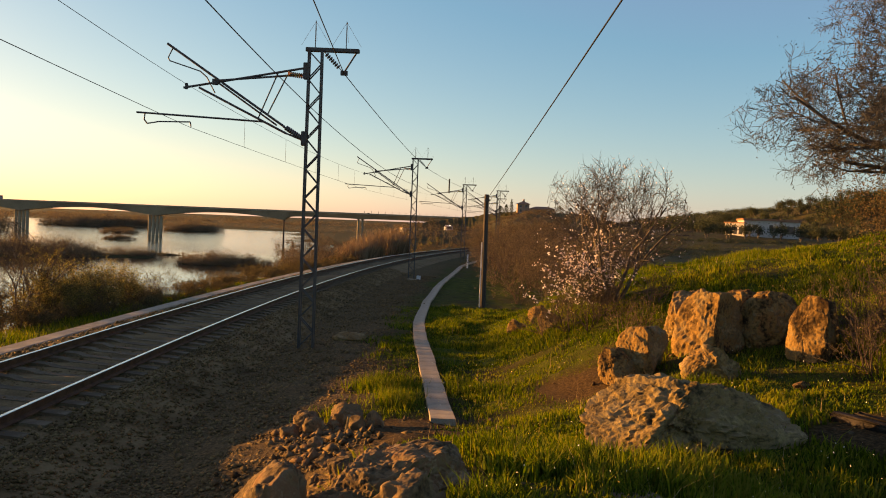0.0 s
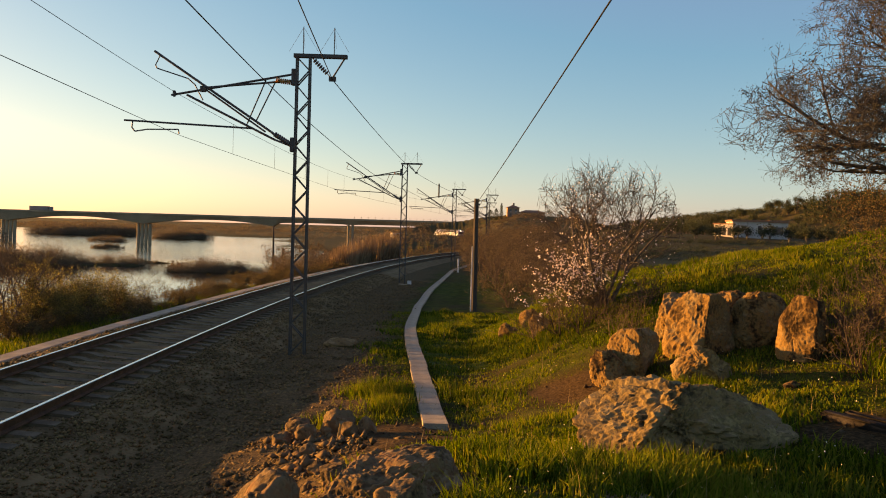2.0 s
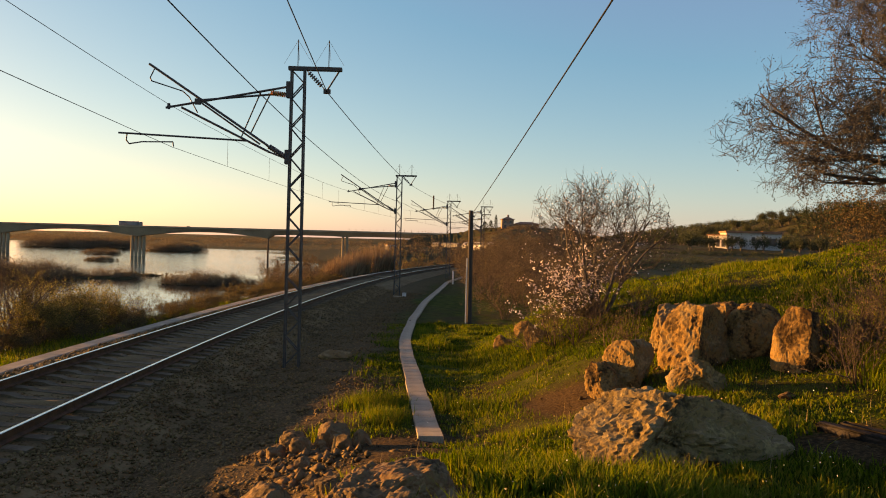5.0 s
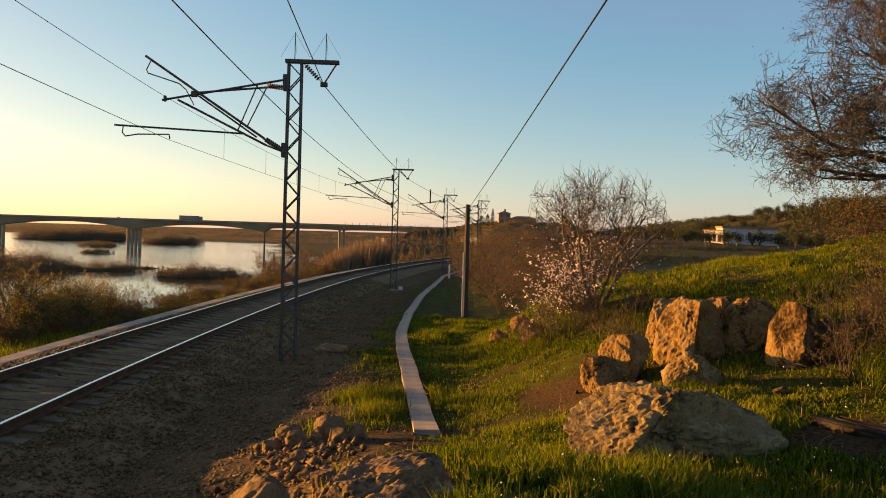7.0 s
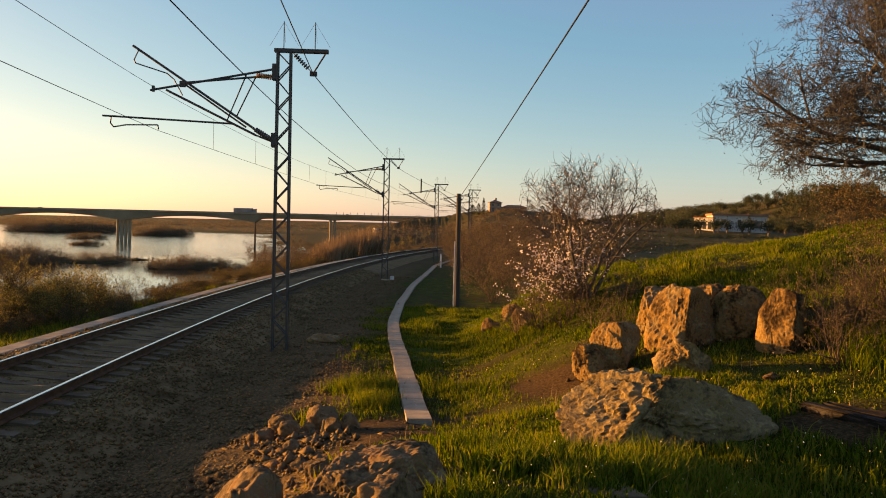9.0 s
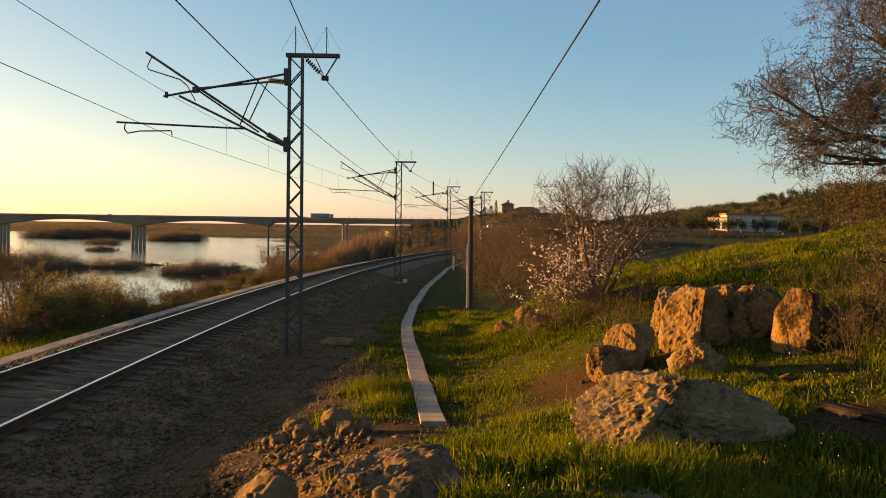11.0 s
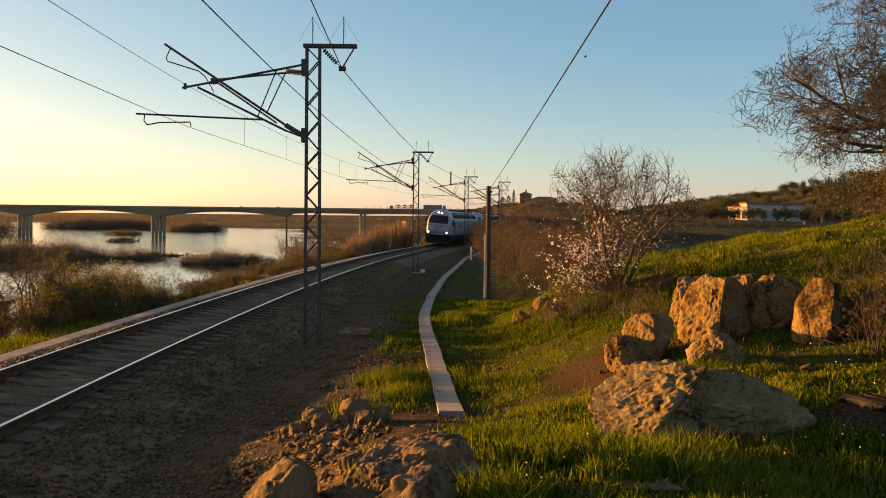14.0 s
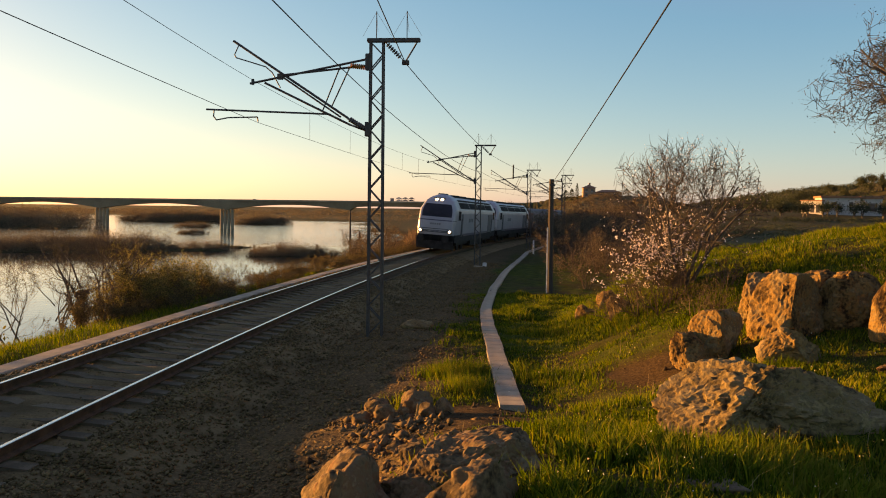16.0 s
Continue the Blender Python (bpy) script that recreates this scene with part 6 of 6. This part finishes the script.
    part("sill", box(bmesh.new(), -1.43, 1.43, 0.4, L - 0.4, 0.72, 1.3, 0.02), LOCO_DARK, loco)
    # sides
    for sx in (-1, 1):
        for y0 in (1.5, L - 2.6):
            part("cab_window", box(bmesh.new(), sx * 1.385 - 0.05, sx * 1.385 + 0.05, y0, y0 + 1.0, 2.35, 3.05, 0.02), GLASS_DARK, loco)
        for y0 in (2.8, L - 3.7):
            door = part("door", box(bmesh.new(), sx * 1.425 - 0.02, sx * 1.425 + 0.02, y0, y0 + 0.75, 1.15, 2.85, 0.01), LOCO_GREY, loco)
            part("handrail", bar(bmesh.new(), (sx * 1.5, y0 - 0.1, 1.2), (sx * 1.5, y0 - 0.1, 2.5), 0.02), STEEL, door)
        part("side_panel", box(bmesh.new(), sx * 1.425 - 0.015, sx * 1.425 + 0.015, 17.2, 19.0, 1.2, 2.85, 0.01), LOCO_GREY, loco)
        part("side_stripe", box(bmesh.new(), sx * 1.425 - 0.006, sx * 1.425 + 0.006, 4.0, 17.0, 1.16, 1.34), LOCO_STRIPE, loco)
        for k in range(3):
            part("logo_bar", box(bmesh.new(), sx * 1.425 - 0.005, sx * 1.425 + 0.005, 6.2 + 0.8 * k, 6.75 + 0.8 * k, 2.2, 2.5), LOCO_GREY, loco)
        # dark sloping roof panels between white ribs
        for k in range(4):
            y0 = 2.5 + k * 4.5
            bm = bmesh.new()
            v = [bm.verts.new(p) for p in ((sx * 1.36, y0, 3.26), (sx * 1.36, y0 + 4.3, 3.26), (sx * 0.99, y0 + 4.3, 3.9), (sx * 0.99, y0, 3.9))]
            bm.faces.new(v if sx > 0 else list(reversed(v)))
            bmesh.ops.solidify(bm, geom=bm.faces[:], thickness=0.03)
            part("roof_grille", bm, LOCO_DARK, loco)
    part("roof_deck", box(bmesh.new(), -0.7, 0.7, 3.2, L - 3.2, 4.05, 4.2, 0.03), LOCO_DARK, loco)
    for y0 in (5.0, 8.2, 13.5):
        part("roof_fan", bar(bmesh.new(), (0, y0 + 0.8, 4.2), (0, y0 + 0.8, 4.26), 0.55, 18), LOCO_DARK, loco)
    part("horn", box(bmesh.new(), -0.4, 0.3, 2.1, 2.6, 4.12, 4.3, 0.03), LOCO_GREY, loco)
    # running gear
    part("fuel_tank", box(bmesh.new(), -1.25, 1.25, 8.6, 14.4, 0.25, 0.8, 0.08), LOCO_DARK, loco)
    for y0 in (2.2, 15.6):
        bogie = part("bogie", box(bmesh.new(), -1.25, 1.25, y0, y0 + 5.2, 0.45, 0.78, 0.05), LOCO_DARK, loco)
        for k in range(3):
            for sx in (-1, 1):
                part("wheel", bar(bmesh.new(), (sx * 0.9, y0 + 0.7 + 1.9 * k, 0.53), (sx * 0.78, y0 + 0.7 + 1.9 * k, 0.53), 0.53, 24), LOCO_DARK, bogie)
    return loco


def build_wagon(label):
    """A covered pale bulk wagon."""
    L = 15.0
    w = thing("freight_wagon", label, "wagon", group="train")
    bm = bmesh.new()
    prof = [(-1.35, 1.0), (-1.4, 1.4), (-1.4, 3.0), (-1.1, 3.5), (-0.5, 3.75), (0.5, 3.75), (1.1, 3.5), (1.4, 3.0), (1.4, 1.4), (1.35, 1.0)]
    a, b = [bm.verts.new((x, 0.6, z)) for x, z in prof], [bm.verts.new((x, L - 0.6, z)) for x, z in prof]
    n = len(prof)
    for k in range(n):
        bm.faces.new((a[k], b[k], b[(k + 1) % n], a[(k + 1) % n]))
    bm.faces.new(a), bm.faces.new(list(reversed(b)))
    bmesh.ops.recalc_face_normals(bm, faces=bm.faces[:])
    part("body", bm, WAGON_GREY, w)
    for k in range(9):
        for sx in (-1, 1):
            part("rib", box(bmesh.new(), sx * 1.42 - 0.04, sx * 1.42 + 0.04, 1.0 + 1.6 * k, 1.1 + 1.6 * k, 1.1, 3.0), LOCO_GREY, w)
    part("frame", box(bmesh.new(), -1.3, 1.3, 0.1, L - 0.1, 0.75, 1.0, 0.02), LOCO_DARK, w)
    for y0 in (1.2, L - 3.4):
        bogie = part("bogie", box(bmesh.new(), -1.15, 1.15, y0, y0 + 2.2, 0.4, 0.72, 0.04), LOCO_DARK, w)
        for k in range(2):
            for sx in (-1, 1):
                part("wheel", bar(bmesh.new(), (sx * 0.9, y0 + 0.3 + 1.7 * k, 0.46), (sx * 0.78, y0 + 0.3 + 1.7 * k, 0.46), 0.46, 20), LOCO_DARK, bogie)
    return w


TRAIN = [(build_locomotive("white diesel locomotive with lit headlamps leading the train"), 0.0, 23.0), (build_locomotive("white diesel locomotive coupled second in the train", False), 24.0, 23.0),
         (build_wagon("pale covered freight wagon behind the locomotives"), 48.0, 15.0), (build_wagon("pale covered freight wagon behind the locomotives"), 64.0, 15.0)]


# ---- road traffic on the bridge ----
def build_truck():
    t = thing("truck", "grey box lorry with a long trailer on the bridge", "truck", group="road traffic")
    part("trailer", box(bmesh.new(), -13.6, 0, -1.25, 1.25, 1.2, 4.0, 0.05), TRUCK_GREY, t)
    cab = part("cab", box(bmesh.new(), 0.5, 2.7, -1.22, 1.22, 0.9, 3.6, 0.15), TRUCK_GREY, t)
    part("windscreen", box(bmesh.new(), 2.66, 2.72, -1.0, 1.0, 2.1, 3.1), GLASS_DARK, cab)
    part("chassis", box(bmesh.new(), -13.4, 2.5, -0.5, 0.5, 0.7, 1.2), TYRE, t)
    for x in (1.6, -1.2, -9.6, -10.9, -12.2):
        for y in (-1.1, 1.1):
            part("wheel", bar(bmesh.new(), (x, y - 0.13, 0.5), (x, y + 0.13, 0.5), 0.5, 14), TYRE, t)
    return t


def car_body(bm, x, z, k=1.0):
    prof = [(-2.0, 0.25), (-2.05, 0.7), (-1.3, 0.8), (-0.7, 1.3), (0.7, 1.3), (1.3, 0.82), (2.05, 0.68), (2.05, 0.25)]
    a = [bm.verts.new((x + px * k, -0.82, z + pz * k)) for px, pz in prof]
    b = [bm.verts.new((x + px * k, 0.82, z + pz * k)) for px, pz in prof]
    n = len(prof)
    for i in range(n):
        bm.faces.new((a[i], a[(i + 1) % n], b[(i + 1) % n], b[i]))
    bm.faces.new(list(reversed(a))), bm.faces.new(b)
    bmesh.ops.recalc_face_normals(bm, faces=bm.faces[:])
    return bm


def build_carrier():
    t = thing("car_transporter", "car transporter loaded with small cars on the bridge", "truck", group="road traffic")
    part("cab", box(bmesh.new(), -1.4, 1.0, -1.2, 1.2, 0.9, 3.3, 0.15), TRUCK_GREY, t)
    part("deck", box(bmesh.new(), 1.2, 17.0, -1.2, 1.2, 0.9, 1.1), TYRE, t)
    part("deck", box(bmesh.new(), 2.6, 16.5, -1.2, 1.2, 2.6, 2.7), TYRE, t)
    for x in (2.6, 7.2, 11.8, 16.3):
        part("post", box(bmesh.new(), x, x + 0.15, -1.2, -1.05, 1.0, 2.7), TYRE, t)
    for k, (x, z) in enumerate(((4.9, 2.7), (9.6, 2.7), (14.3, 2.7), (5.0, 1.1), (9.6, 1.1), (14.2, 1.1))):
        part("loaded_car", car_body(bmesh.new(), x, z), (LOCO_WHITE, TRUCK_GREY, LOCO_STRIPE)[k % 3], t)
    for x in (-0.6, 3.0, 12.0, 13.2):
        for y in (-1.1, 1.1):
            part("wheel", bar(bmesh.new(), (x, y - 0.13, 0.48), (x, y + 0.13, 0.48), 0.48, 14), TYRE, t)
    return t


def build_car(label, mat):
    c = thing("car", label, "car", group="road traffic")
    part("body", car_body(bmesh.new(), 0, 0.1, 1.05), mat, c)
    part("side_glass", box(bmesh.new(), -1.0, 1.0, -0.84, 0.84, 1.05, 1.35, 0.02), GLASS_DARK, c)
    for x in (-1.3, 1.3):
        for y in (-0.75, 0.75):
            part("wheel", bar(bmesh.new(), (x, y - 0.1, 0.32), (x, y + 0.1, 0.32), 0.32, 12), TYRE, c)
    return c


TRUCK, CARRIER = build_truck(), build_carrier()
CARS = [(build_car("dark car crossing the bridge", LOCO_STRIPE), -125.0, 14.0, 36.0), (build_car("grey car crossing the bridge", TRUCK_GREY), -133.0, 13.0, -20.0), (build_car("dark car crossing the bridge", TYRE), -262.0, 8.5, -24.0)]


# ---- a bird ----
def build_bird():
    b = thing("bird", "small dark bird flying across the evening sky", "bird")
    small = Matrix.Diagonal((0.42, 0.42, 0.42, 1))
    bm = bmesh.new()
    bmesh.ops.create_uvsphere(bm, u_segments=12, v_segments=8, radius=1.0, matrix=Matrix.Diagonal((0.22, 0.08, 0.07, 1)))
    bm.transform(small)
    part("body", bm, LOCO_DARK, b, smooth_faces=True)
    for sy in (-1, 1):
        bm = bmesh.new()
        v = [bm.verts.new(p) for p in ((0.12, sy * 0.05, 0.02), (-0.1, sy * 0.05, 0.02), (-0.14, sy * 0.3, 0.14), (-0.04, sy * 0.52, 0.1), (0.1, sy * 0.28, 0.14))]
        bm.faces.new(v)
        bmesh.ops.solidify(bm, geom=bm.faces[:], thickness=0.015)
        bm.transform(small)
        part("wing", bm, LOCO_DARK, b)
    bm = bmesh.new()
    v = [bm.verts.new(p) for p in ((-0.16, 0.03, 0), (-0.16, -0.03, 0), (-0.36, -0.08, 0.01), (-0.36, 0.08, 0.01))]
    bm.faces.new(v)
    bmesh.ops.solidify(bm, geom=bm.faces[:], thickness=0.012)
    bm.transform(small)
    part("tail", bm, LOCO_DARK, b)
    return b


BIRD = build_bird()


# ---- what moves ----
FRONT_AT_END, SPEED = 55.5, 17.0


def along_track():
    """Places on the centre line by their way from y = 0: (way, y)."""
    ys = np.arange(-40, 700, 0.5)
    xs = line_x(ys)
    soft = np.hanning(33)
    xs = np.where(ys < 140, xs, np.convolve(np.pad(xs, 16, mode="edge"), soft / soft.sum(), "valid"))
    way = np.concatenate([[0], np.cumsum(np.hypot(np.diff(xs), np.diff(ys)))])
    return way, ys, xs


def motions():
    way, ys, xs = along_track()
    end = float(np.interp(FRONT_AT_END, ys, way))
    lean = math.degrees(math.atan(CANT / 1.74))
    for vehicle, gap, length in TRAIN:
        rows = []
        for k in range(33):
            t = k * 0.5
            s = end + SPEED * (16 - t) + gap
            # it rides on its two bogies
            y0, y1 = (float(np.interp(s + d, way, ys)) for d in (0.2 * length, 0.8 * length))
            a, b = Vector((float(np.interp(y0, ys, xs)), y0, float(grade(y0)))), Vector((float(np.interp(y1, ys, xs)), y1, float(grade(y1))))
            d = b - a
            turn = math.degrees(math.atan2(-d.x, d.y))
            base = a - d * (0.2 / 0.6)
            rows.append((t, pose(base.x, base.y, base.z + CANT / 2 + 0.002, math.degrees(math.atan2(d.z, d.xy.length)), lean, turn)))
        walk(vehicle, rows)
    road = DECK - 1.0
    walk(TRUCK, [(t, pose(-172.5 + 23.0 * (t - 7) + 6, 558.5, road)) for t in (0, 8, 16)])
    walk(CARRIER, [(t, pose(-46.0 - 22.8 * (t - 14.5) - 8, 563.5, road)) for t in (0, 8, 16)])
    walk(BIRD, [(t, pose(x, 45.0, z, 0, 25, 180)) for t, x, z in ((0, 105.0, 8.0), (11.5, 26.0, 5.0), (12.5, 18.72, 6.4), (13.5, 11.8, 9.84), (14.5, 3.44, 15.2), (16, -10.0, 25.0))])
    for car, x, at, speed in CARS:
        walk(car, [(t, pose(x + speed * (t - at), 558.5 if speed > 0 else 563.5, road, 0, 0, 0)) for t in (0, 8, 16)])


motions()
